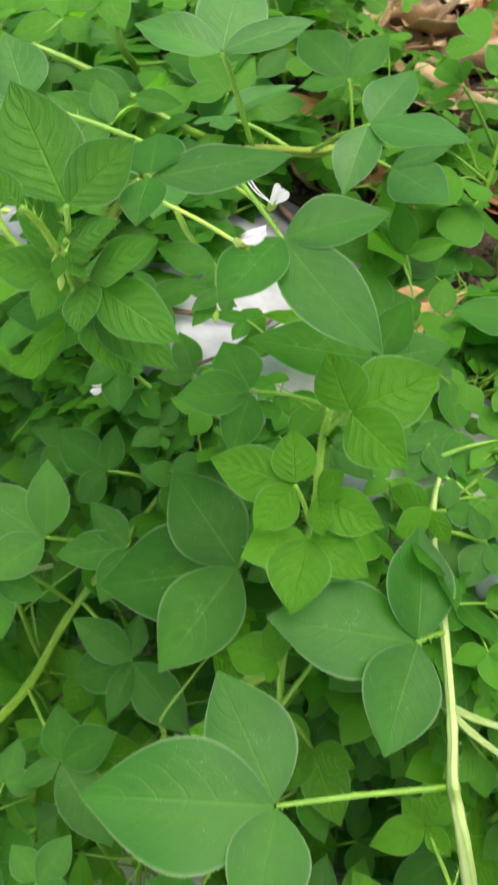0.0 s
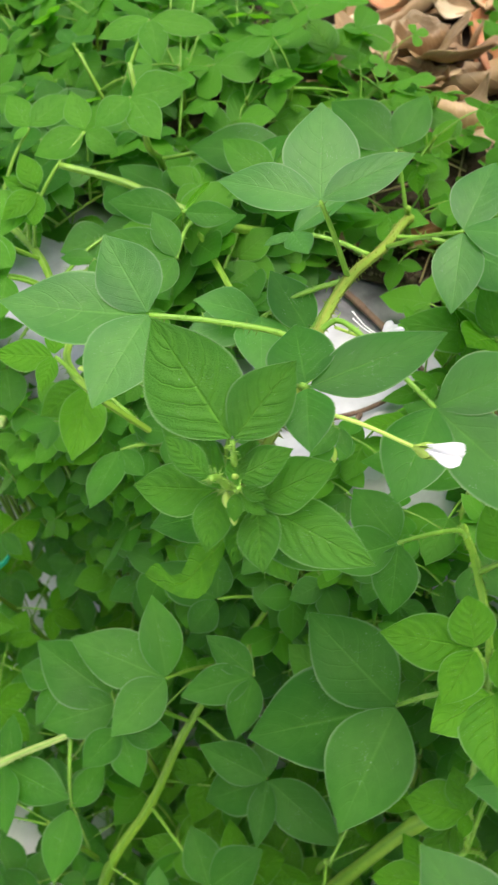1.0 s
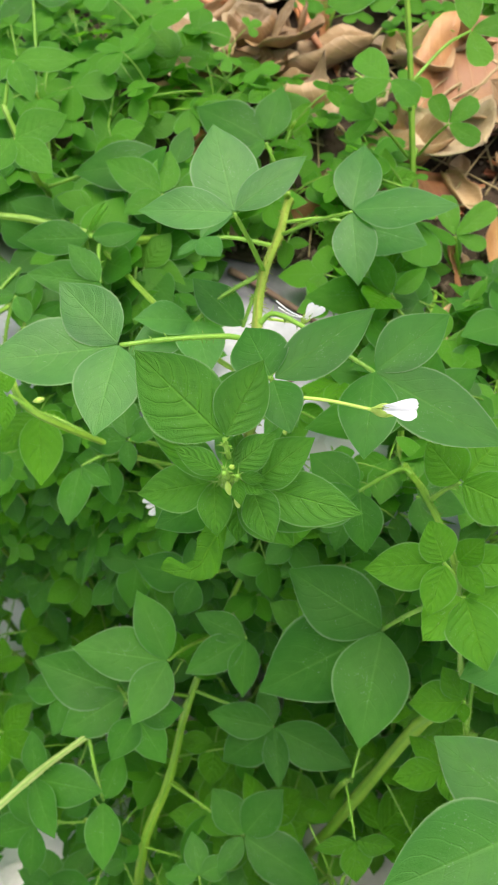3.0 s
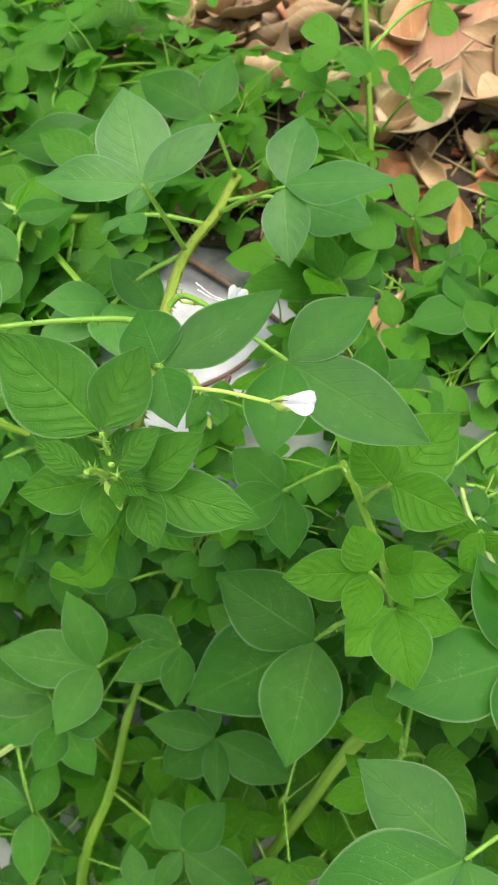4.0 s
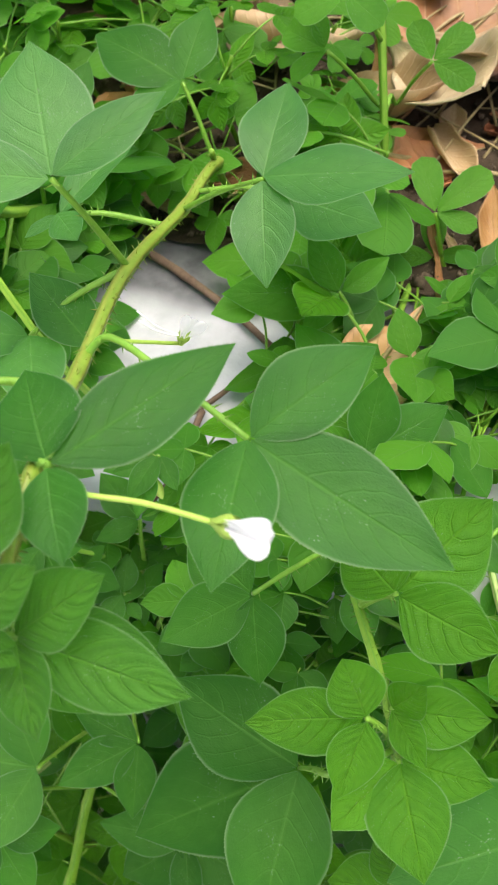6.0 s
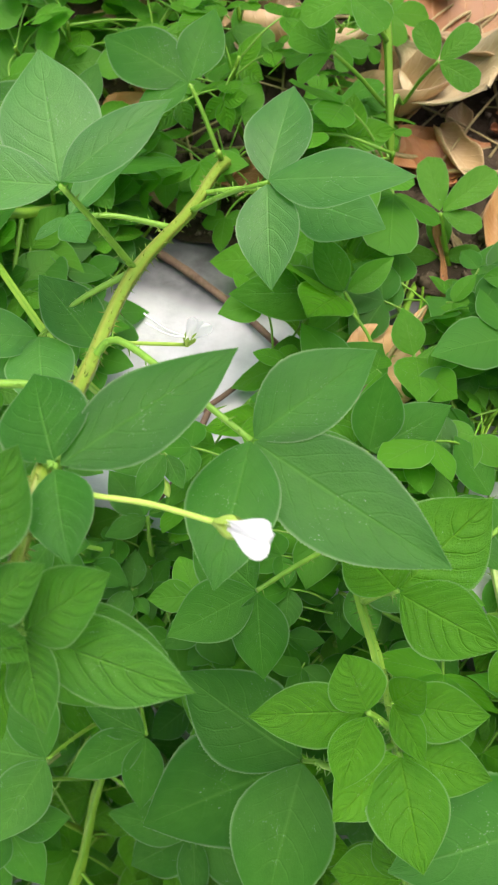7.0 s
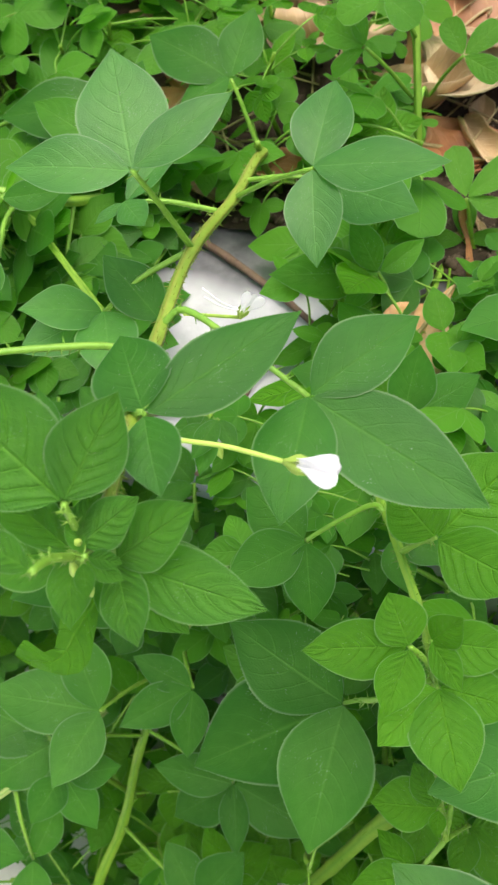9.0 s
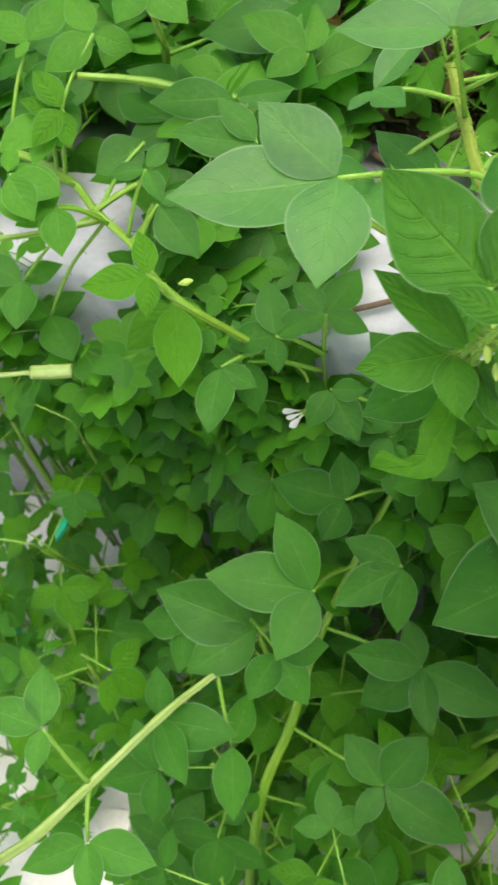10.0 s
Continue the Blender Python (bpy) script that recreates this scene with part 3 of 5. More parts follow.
leaf(front_plant, front_plant_line, (-0.0073, 0.1396, 0.2842), None, [((-0.0204, 0.1432, 0.2841), 0.64), ((-0.0106, 0.1306, 0.2815), 0.60)], "shoot")
leaf(front_plant, front_plant_line, (-0.0030, 0.1400, 0.2783), None, [((0.0023, 0.1284, 0.2713), 0.62), ((-0.0070, 0.1321, 0.2740), 0.58), ((0.0110, 0.1296, 0.2714), 0.52)], "shoot")
leaf(front_plant, front_plant_line, (-0.0062, 0.1365, 0.2877), None, [((-0.0144, 0.1494, 0.2956), 0.36)], "shoot")
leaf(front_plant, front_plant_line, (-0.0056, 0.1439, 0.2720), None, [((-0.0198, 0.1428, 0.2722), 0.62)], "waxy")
leaf(front_plant, front_plant_line, (-0.0047, 0.1322, 0.2935), None, [((-0.0012, 0.1289, 0.2916), 0.50), ((-0.0056, 0.1285, 0.2917), 0.55)], "shoot")
leaf(front_plant, front_plant_line, (-0.0059, 0.1390, 0.2762), None, [((-0.0216, 0.1362, 0.2687), 0.91)], "shoot", torn=True)
leaf(front_plant, front_plant_line, (-0.0048, 0.1341, 0.2936), None, [((0.0039, 0.1349, 0.2975), 0.61), ((-0.0008, 0.1392, 0.2953), 0.53)], "shoot")
leaf(front_plant, front_plant_line, (-0.0076, 0.1260, 0.3059), None, [((-0.0126, 0.1324, 0.3075), 0.46)], "shoot")
leaf(front_plant, front_plant_line, (-0.0038, 0.1441, 0.2696), None, [((0.0025, 0.1327, 0.2666), 0.54)], "shoot")
leaf(front_plant, front_plant_line, (-0.0042, 0.1321, 0.2942), None, [((-0.0044, 0.1378, 0.2951), 0.46), ((-0.0006, 0.1301, 0.2934), 0.54)], "shoot")
flower(front_plant, [(0.0061, 0.1461, 0.2962), (0.0100, 0.1420, 0.2962), (0.0158, 0.1387, 0.2952), (0.0217, 0.1341, 0.2944)], (0.0268, 0.1264, 0.2998), 0.06)
flower(front_plant, [(0.0184, 0.1755, 0.2796), (0.0277, 0.1796, 0.2694)], (0.0311, 0.1780, 0.2765), 0.14, 2)
bud(front_plant, (-0.0061, 0.1330, 0.2928), (-0.1, -0.35, -0.6), 0.0027)
bud(front_plant, (-0.0054, 0.1314, 0.2903), (-0.1, -0.35, -0.6), 0.0027)
bud(front_plant, (-0.0051, 0.1350, 0.2928), (0.2, -0.3, 0.5), 0.0028)

leaning_plant = thing("spider_flower", "bushy green weed with a bright young shoot at its tip", "plant", (0.0880, 0.2180, 0.2190), "weeds")
leaning_plant_line = stem_part(leaning_plant, [(0.0880, 0.2180, 0.2190), (0.0680, 0.1920, 0.2290), (0.0459, 0.1646, 0.2291), (0.0396, 0.1426, 0.2422), (0.0374, 0.1298, 0.2450), (0.0366, 0.1236, 0.2415), (0.0352, 0.1178, 0.2340), (0.0318, 0.1090, 0.2200), (0.0300, 0.1000, 0.2000)], 0.0009, 0.0007, STEM, 25, 160)
leaf(leaning_plant, leaning_plant_line, (0.0528, 0.1675, 0.2380), None, [((0.0239, 0.1738, 0.2383), 0.41), ((0.0596, 0.1746, 0.2491), 0.61), ((0.0696, 0.1691, 0.2402), 0.56)])
leaf(leaning_plant, leaning_plant_line, (0.0242, 0.1445, 0.2508), (0.0393, 0.1518, 0.2392), [((0.0184, 0.1572, 0.2522), 0.70), ((0.0094, 0.1431, 0.2504), 0.61), ((0.0205, 0.1343, 0.2430), 0.63)])
leaf(leaning_plant, leaning_plant_line, (0.0428, 0.1342, 0.2558), (0.0392, 0.1389, 0.2441), [((0.0386, 0.1412, 0.2640), 0.85), ((0.0597, 0.1396, 0.2612), 0.75), ((0.0525, 0.1221, 0.2540), 0.70)], "young")
leaf(leaning_plant, leaning_plant_line, (0.0323, 0.1217, 0.2495), None, [((0.0168, 0.1269, 0.2510), 0.61), ((0.0318, 0.1280, 0.2572), 0.80), ((0.0249, 0.1149, 0.2449), 0.73)], "young")
leaf(leaning_plant, leaning_plant_line, (0.0369, 0.1229, 0.2443), None, [((0.0486, 0.1161, 0.2442), 0.64), ((0.0412, 0.1216, 0.2531), 0.61), ((0.0376, 0.1136, 0.2446), 0.55)], "young")
leaf(leaning_plant, leaning_plant_line, (0.0350, 0.1167, 0.2403), None, [((0.0226, 0.1119, 0.2402), 0.72), ((0.0315, 0.1016, 0.2378), 0.72), ((0.0457, 0.1092, 0.2380), 0.64)], "young")
leaf(leaning_plant, leaning_plant_line, (0.0216, 0.1273, 0.2130), (0.0258, 0.1190, 0.2380), [((0.0066, 0.1480, 0.2209), 0.63), ((-0.0109, 0.1307, 0.1995), 0.61), ((0.0050, 0.1068, 0.2039), 0.63)])
leaf(leaning_plant, leaning_plant_line, (0.0298, 0.1035, 0.2147), None, [((0.0195, 0.1094, 0.2099), 0.70), ((0.0287, 0.1113, 0.2186), 0.70), ((0.0277, 0.0997, 0.2138), 0.66)], "young")
leaf(leaning_plant, leaning_plant_line, (0.0227, 0.0972, 0.1901), None, [((0.0192, 0.1072, 0.1907), 0.51), ((0.0108, 0.1002, 0.1892), 0.61), ((0.0216, 0.0889, 0.1893), 0.56)], "young")
leaf(leaning_plant, leaning_plant_line, (0.0414, 0.1555, 0.1979), None, [((0.0238, 0.1537, 0.1962), 0.61), ((0.0320, 0.1443, 0.1948), 0.61), ((0.0430, 0.1688, 0.2008), 0.51)])
leaf(leaning_plant, leaning_plant_line, (0.0547, 0.1490, 0.2033), None, [((0.0474, 0.1469, 0.2021), 0.74), ((0.0542, 0.1396, 0.2014), 0.70), ((0.0647, 0.1507, 0.2048), 0.61)])

leaf(leaning_plant, leaning_plant_line, (0.0608, 0.1403, 0.1922), None, [((0.0533, 0.1471, 0.1948), 0.66), ((0.0672, 0.1485, 0.1953), 0.66), ((0.0527, 0.1343, 0.1900), 0.66)])
leaf(leaning_plant, leaning_plant_line, (0.0475, 0.1516, 0.2103), None, [((0.0443, 0.1608, 0.2130), 0.62), ((0.0584, 0.1513, 0.2102), 0.62), ((0.0442, 0.1432, 0.2078), 0.62)], "mature")
leaf(leaning_plant, leaning_plant_line, (0.0605, 0.1498, 0.2084), None, [((0.0586, 0.1586, 0.2111), 0.62), ((0.0655, 0.1432, 0.2065), 0.62), ((0.0552, 0.1446, 0.2069), 0.62)], "mature")
leaf(leaning_plant, leaning_plant_line, (0.0391, 0.1586, 0.2114), None, [((0.0308, 0.1553, 0.2104), 0.62), ((0.0404, 0.1675, 0.2141), 0.62), ((0.0303, 0.1634, 0.2129), 0.60)], "mature")
leaf(leaning_plant, leaning_plant_line, (0.0391, 0.1037, 0.1700), None, [((0.0485, 0.0986, 0.1720), 0.68), ((0.0452, 0.0875, 0.1650), 0.62), ((0.0319, 0.0954, 0.1650), 0.55)], "young")

pale_plant = thing("spider_flower", "tall weed with a thick ridged pale stem and large leaves", "plant", (0.0880, 0.0120, 0.0280), "weeds")
pale_plant_line = stem_part(pale_plant, [(0.0880, 0.0120, 0.0280), (0.0860, 0.0250, 0.1000), (0.0619, 0.0653, 0.2129), (0.0612, 0.0789, 0.2152), (0.0620, 0.0888, 0.2180), (0.0622, 0.1059, 0.2229), (0.0623, 0.1290, 0.2270), (0.0665, 0.1440, 0.2250), (0.0712, 0.1545, 0.2245)], 0.0015, 0.0006, STEM_PALE, 38, 30)
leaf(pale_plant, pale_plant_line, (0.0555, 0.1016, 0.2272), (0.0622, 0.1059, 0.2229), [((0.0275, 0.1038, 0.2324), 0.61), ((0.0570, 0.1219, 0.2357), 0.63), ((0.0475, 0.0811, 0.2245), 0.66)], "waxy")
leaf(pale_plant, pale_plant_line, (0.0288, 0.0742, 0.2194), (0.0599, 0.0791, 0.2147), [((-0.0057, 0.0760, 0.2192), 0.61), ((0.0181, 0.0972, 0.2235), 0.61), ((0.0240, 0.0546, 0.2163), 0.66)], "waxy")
leaf(pale_plant, pale_plant_line, (0.0718, 0.1551, 0.2268), None, [((0.0599, 0.1501, 0.2277), 0.61), ((0.0700, 0.1668, 0.2325), 0.66), ((0.0720, 0.1420, 0.2245), 0.70)])
leaf(pale_plant, pale_plant_line, (0.0729, 0.1393, 0.2230), None, [((0.0666, 0.1390, 0.2188), 0.70), ((0.0737, 0.1469, 0.2256), 0.70), ((0.0752, 0.1324, 0.2210), 0.61)], "small")
leaf(pale_plant, pale_plant_line, (0.0601, 0.1260, 0.2367), None, [((0.0532, 0.1337, 0.2329), 0.51), ((0.0526, 0.1204, 0.2340), 0.51), ((0.0637, 0.1213, 0.2316), 0.51)], "young")
leaf(pale_plant, pale_plant_line, (0.0863, 0.1383, 0.1728), None, [((0.0875, 0.1226, 0.1689), 0.61), ((0.0877, 0.1502, 0.1761), 0.61), ((0.0969, 0.1420, 0.1752), 0.61)])
leaf(pale_plant, pale_plant_line, (0.0624, 0.1339, 0.1997), None, [((0.0726, 0.1336, 0.2010), 0.51), ((0.0605, 0.1214, 0.1974), 0.56), ((0.0637, 0.1415, 0.2010), 0.56)], "young")
leaf(pale_plant, pale_plant_line, (0.0622, 0.0827, 0.1800), None, [((0.0568, 0.0873, 0.1850), 0.66), ((0.0668, 0.0895, 0.1860), 0.80), ((0.0497, 0.0790, 0.1800), 0.57), ((0.0662, 0.0767, 0.1800), 0.66)], "young")
leaf(pale_plant, pale_plant_line, (0.0650, 0.1359, 0.2081), None, [((0.0594, 0.1435, 0.2110), 0.66), ((0.0586, 0.1317, 0.2066), 0.66), ((0.0694, 0.1306, 0.2062), 0.66), ((0.0703, 0.1413, 0.2101), 0.61)], "young")
stem_part(pale_plant, [(0.0620, 0.0925, 0.2190), (0.0660, 0.0900, 0.2196), (0.0725, 0.0880, 0.2190)], 0.0008, 0.0006, STEM_PALE, 8, 6, name="side_shoot")
stem_part(pale_plant, [(0.0620, 0.0915, 0.2188), (0.0655, 0.0878, 0.2180), (0.0715, 0.0838, 0.2160)], 0.0008, 0.0006, STEM_PALE, 9, 6, name="side_shoot")

edge_plant = thing("spider_flower", "dark green weed rising over the front edge of the kerb", "plant", (0.0520, 0.1250, 0.0280), "weeds")
edge_plant_line = stem_part(edge_plant, [(0.0520, 0.1250, 0.0280), (0.0540, 0.1290, 0.1200), (0.0560, 0.1380, 0.2050), (0.0600, 0.1460, 0.2235)], 0.0009, 0.0006, STEM, 131, 10)
leaf(edge_plant, edge_plant_line, (0.0738, 0.1266, 0.2240), None, [((0.0688, 0.1181, 0.2200), 0.66), ((0.0781, 0.1189, 0.2210), 0.62), ((0.0713, 0.1332, 0.2260), 0.60)])
leaf(edge_plant, edge_plant_line, (0.0660, 0.1336, 0.2255), None, [((0.0732, 0.1325, 0.2250), 0.70), ((0.0641, 0.1283, 0.2215), 0.62), ((0.0678, 0.1401, 0.2280), 0.60)])
leaf(edge_plant, edge_plant_line, (0.0743, 0.1225, 0.2080), None, [((0.0703, 0.1163, 0.2040), 0.66), ((0.0796, 0.1172, 0.2050), 0.62), ((0.0693, 0.1277, 0.2090), 0.60)])
leaf(edge_plant, edge_plant_line, (0.0419, 0.1488, 0.2290), None, [((0.0508, 0.1408, 0.2270), 0.62), ((0.0403, 0.1388, 0.2255), 0.60), ((0.0489, 0.1513, 0.2300), 0.55)])
leaf(edge_plant, edge_plant_line, (0.0644, 0.1510, 0.2275), None, [((0.0591, 0.1412, 0.2255), 0.66), ((0.0666, 0.1421, 0.2255), 0.66), ((0.0566, 0.1497, 0.2280), 0.55)])
leaf(edge_plant, edge_plant_line, (0.0703, 0.1338, 0.2190), None, [((0.0663, 0.1232, 0.2150), 0.80), ((0.0775, 0.1255, 0.2160), 0.75), ((0.0602, 0.1327, 0.2150), 0.62)])
leaf(edge_plant, edge_plant_line, (0.0494, 0.1396, 0.2150), None, [((0.0532, 0.1303, 0.2130), 0.75), ((0.0603, 0.1405, 0.2160), 0.60), ((0.0431, 0.1361, 0.2100), 0.62)])
leaf(edge_plant, edge_plant_line, (0.0788, 0.1386, 0.2240), None, [((0.0730, 0.1280, 0.2220), 0.62), ((0.0740, 0.1417, 0.2260), 0.60), ((0.0845, 0.1417, 0.2260), 0.60)], "small")
leaf(edge_plant, edge_plant_line, (0.0793, 0.1506, 0.2290), None, [((0.0729, 0.1441, 0.2270), 0.62), ((0.0782, 0.1601, 0.2300), 0.60), ((0.0826, 0.1425, 0.2270), 0.60)], "small")
leaf(edge_plant, edge_plant_line, (0.0550, 0.1428, 0.2245), None, [((0.0511, 0.1497, 0.2260), 0.64), ((0.0491, 0.1388, 0.2235), 0.62), ((0.0613, 0.1377, 0.2240), 0.60)], "small")
leaf(edge_plant, edge_plant_line, (0.0616, 0.1365, 0.2215), None, [((0.0686, 0.1409, 0.2240), 0.66), ((0.0561, 0.1404, 0.2235), 0.62), ((0.0647, 0.1314, 0.2170), 0.62)], "mature")
leaf(edge_plant, edge_plant_line, (0.0398, 0.1537, 0.2150), None, [((0.0317, 0.1573, 0.2170), 0.62), ((0.0450, 0.1557, 0.2190), 0.62), ((0.0369, 0.1459, 0.2120), 0.62)])

shaded_plant = thing("spider_flower", "dull green weed in the shade under the others", "plant", (-0.0920, 0.1020, 0.0280), "weeds")
shaded_plant_line = stem_part(shaded_plant, [(-0.0920, 0.1020, 0.0280), (-0.0820, 0.1150, 0.0620), (-0.0655, 0.1340, 0.0940), (-0.0482, 0.1467, 0.1104), (-0.0330, 0.1580, 0.1350), (-0.0160, 0.1670, 0.1580), (0.0006, 0.1730, 0.1830), (0.0120, 0.1780, 0.1960)], 0.0022, 0.0006, STEM, 48, 30)
leaf(shaded_plant, shaded_plant_line, (-0.0307, 0.1553, 0.1835), (-0.0219, 0.1654, 0.1644), [((-0.0538, 0.1675, 0.1900), 0.53), ((-0.0316, 0.1745, 0.1928), 0.51), ((-0.0457, 0.1433, 0.1817), 0.61)])
leaf(shaded_plant, shaded_plant_line, (-0.0470, 0.1596, 0.1643), None, [((-0.0682, 0.1787, 0.1700), 0.56), ((-0.0683, 0.1563, 0.1633), 0.61)])
leaf(shaded_plant, shaded_plant_line, (-0.0082, 0.1514, 0.1850), None, [((-0.0185, 0.1618, 0.1904), 0.51), ((-0.0272, 0.1504, 0.1821), 0.51), ((-0.0152, 0.1399, 0.1757), 0.53)])
leaf(shaded_plant, shaded_plant_line, (-0.0144, 0.1703, 0.1935), (-0.0012, 0.1724, 0.1857), [((-0.0294, 0.1808, 0.1980), 0.63), ((-0.0117, 0.1776, 0.2033), 0.56), ((-0.0228, 0.1673, 0.1838), 0.61)])
leaf(shaded_plant, shaded_plant_line, (-0.0093, 0.1363, 0.1497), None, [((-0.0150, 0.1211, 0.1435), 0.45), ((0.0075, 0.1176, 0.1442), 0.51), ((-0.0274, 0.1369, 0.1386), 0.61), ((-0.0263, 0.1468, 0.1553), 0.51), ((-0.0075, 0.1493, 0.1527), 0.51)])
leaf(shaded_plant, shaded_plant_line, (-0.0306, 0.1170, 0.1251), None, [((-0.0142, 0.1227, 0.1325), 0.66), ((-0.0344, 0.1341, 0.1243), 0.61), ((-0.0147, 0.0964, 0.1162), 0.51), ((-0.0418, 0.1108, 0.1227), 0.51)])

sprawling_plant = thing("spider_flower", "straggling weed with a pale bare stem lying over the paving", "plant", (-0.2000, 0.0700, 0.0280), "weeds")
sprawling_plant_line = stem_part(sprawling_plant, [(-0.2000, 0.0500, 0.0280), (-0.1750, 0.0850, 0.1500), (-0.1268, 0.1147, 0.2002), (-0.1074, 0.1264, 0.1885), (-0.0777, 0.1452, 0.1709), (-0.0611, 0.1536, 0.1616), (-0.0356, 0.1657, 0.1534)], 0.0016, 0.0008, STEM_PALE, 56, 14)
leaf(sprawling_plant, sprawling_plant_line, (-0.0790, 0.1478, 0.1620), None, [((-0.0753, 0.1588, 0.1682), 0.55), ((-0.0620, 0.1363, 0.1617), 0.55), ((-0.0781, 0.1304, 0.1601), 0.55)])
leaf(sprawling_plant, sprawling_plant_line, (-0.0652, 0.1388, 0.1454), None, [((-0.0719, 0.1221, 0.1396), 0.55), ((-0.0557, 0.1501, 0.1451), 0.55)])
leaf(sprawling_plant, sprawling_plant_line, (-0.1020, 0.1237, 0.1746), None, [((-0.0891, 0.1135, 0.1718), 0.55), ((-0.1173, 0.1233, 0.1764), 0.51), ((-0.1050, 0.1113, 0.1735), 0.51)])
leaf(sprawling_plant, sprawling_plant_line, (-0.0991, 0.1434, 0.2004), None, [((-0.0953, 0.1563, 0.2022), 0.55), ((-0.1097, 0.1525, 0.2034), 0.55), ((-0.1033, 0.1352, 0.1994), 0.55)])
stem_part(sprawling_plant, [(-0.0923, 0.2350, 0.2169), (-0.0844, 0.2314, 0.2153), (-0.0762, 0.2288, 0.2145)], 0.0006, 0.0007, STEM_PALE, 74, 4, name="side_shoot")
stem_part(sprawling_plant, [(-0.0766, 0.2290, 0.2145), (-0.0718, 0.2272, 0.2139), (-0.0665, 0.2255, 0.2132)], 0.0019, 0.0020, STEM_PALE, 75, 0, name="cut_stem")

low_plant = thing("spider_flower", "bare thick green stem rising from the paving", "plant", (-0.0300, 0.1150, 0.0280), "weeds")
low_plant_line = stem_part(low_plant, [(-0.0300, 0.1150, 0.0280), (-0.0088, 0.1128, 0.0850), (0.0066, 0.1106, 0.1380), (0.0220, 0.1085, 0.1911), (0.0300, 0.1050, 0.2100)], 0.0021, 0.0016, STEM, 62, 20)
leaf(low_plant, low_plant_line, (0.0142, 0.1116, 0.0376), None, [((0.0008, 0.1184, 0.0376), 0.64), ((0.0123, 0.1254, 0.0385), 0.60), ((0.0079, 0.1024, 0.0366), 0.60)], "small")

bed_plant = thing("spider_flower", "clump of green weeds along the back of the kerb", "plant", (0.0350, 0.2850, 0.2190), "weeds")
bed_plant_line = stem_part(bed_plant, [(0.0350, 0.2850, 0.2190), (0.0068, 0.2511, 0.2471), (-0.0208, 0.2611, 0.2596), (-0.0375, 0.2659, 0.2650)], 0.0013, 0.0009, STEM, 65, 16)
bed_plant_line2 = stem_part(bed_plant, [(-0.0850, 0.4000, 0.2190), (-0.0800, 0.3100, 0.2450), (-0.0512, 0.2597, 0.2475), (-0.0454, 0.2470, 0.2410), (-0.0403, 0.2332, 0.2390), (-0.0380, 0.2028, 0.2506), (-0.0200, 0.2010, 0.2220)], 0.0013, 0.0009, STEM, 66, 16)
stem_part(bed_plant, [(-0.0464, 0.2465, 0.2415), (-0.0390, 0.2475, 0.2430), (-0.0317, 0.2480, 0.2440), (-0.0300, 0.2400, 0.2500)], 0.0009, 0.0006, STEM, 71, 8, name="side_shoot")
stem_part(bed_plant, [(-0.0413, 0.2334, 0.2390), (-0.0360, 0.2362, 0.2410), (-0.0320, 0.2389, 0.2440)], 0.0006, 0.0004, STEM, 72, 6, name="side_shoot")
stem_part(bed_plant, [(-0.0450, 0.2440, 0.2405), (-0.0587, 0.2452, 0.2420), (-0.0701, 0.2465, 0.2440)], 0.0009, 0.0007, STEM, 73, 8, name="side_shoot")
bed_plant_line3 = stem_part(bed_plant, [(-0.0100, 0.3100, 0.2190), (-0.0120, 0.2850, 0.2500), (-0.0140, 0.2750, 0.2620), (-0.0150, 0.2850, 0.2800)], 0.0012, 0.0008, STEM, 67, 8)
bed_plant_line4 = stem_part(bed_plant, [(0.0600, 0.2620, 0.2190), (0.0550, 0.2550, 0.2350), (0.0520, 0.2450, 0.2500)], 0.0010, 0.0007, STEM, 68, 8)
leaf(bed_plant, bed_plant_line, (-0.0099, 0.2165, 0.2684), None, [((-0.0253, 0.2242, 0.2721), 0.46), ((-0.0136, 0.2267, 0.2739), 0.51), ((-0.0167, 0.2087, 0.2652), 0.55)])
leaf(bed_plant, bed_plant_line, (-0.0070, 0.2399, 0.2633), None, [((0.0059, 0.2356, 0.2634), 0.46), ((-0.0249, 0.2458, 0.2654), 0.46)])
leaf(bed_plant, bed_plant_line2, (-0.0407, 0.2033, 0.2568), None, [((-0.0545, 0.2066, 0.2577), 0.51), ((-0.0394, 0.2125, 0.2606), 0.51), ((-0.0443, 0.1959, 0.2535), 0.55)], "young")
leaf(bed_plant, bed_plant_line2, (-0.0368, 0.2111, 0.2381), None, [((-0.0316, 0.2088, 0.2287), 0.55), ((-0.0432, 0.1937, 0.2311), 0.55), ((-0.0507, 0.2096, 0.2311), 0.55)], "young")
leaf(bed_plant, bed_plant_line2, (-0.0321, 0.1978, 0.2268), None, [((-0.0408, 0.1846, 0.2229), 0.55), ((-0.0267, 0.1891, 0.2262), 0.55)])
leaf(bed_plant, bed_plant_line2, (-0.0312, 0.2388, 0.2543), None, [((-0.0397, 0.2406, 0.2547), 0.55), ((-0.0309, 0.2309, 0.2505), 0.55), ((-0.0239, 0.2418, 0.2561), 0.55)])
leaf(bed_plant, bed_plant_line2, (-0.0319, 0.2290, 0.2517), None, [((-0.0279, 0.2152, 0.2456), 0.60), ((-0.0250, 0.2285, 0.2519), 0.55)])
leaf(bed_plant, bed_plant_line2, (-0.0546, 0.2391, 0.2536), None, [((-0.0567, 0.2281, 0.2483), 0.60), ((-0.0638, 0.2376, 0.2530), 0.62)], "small")
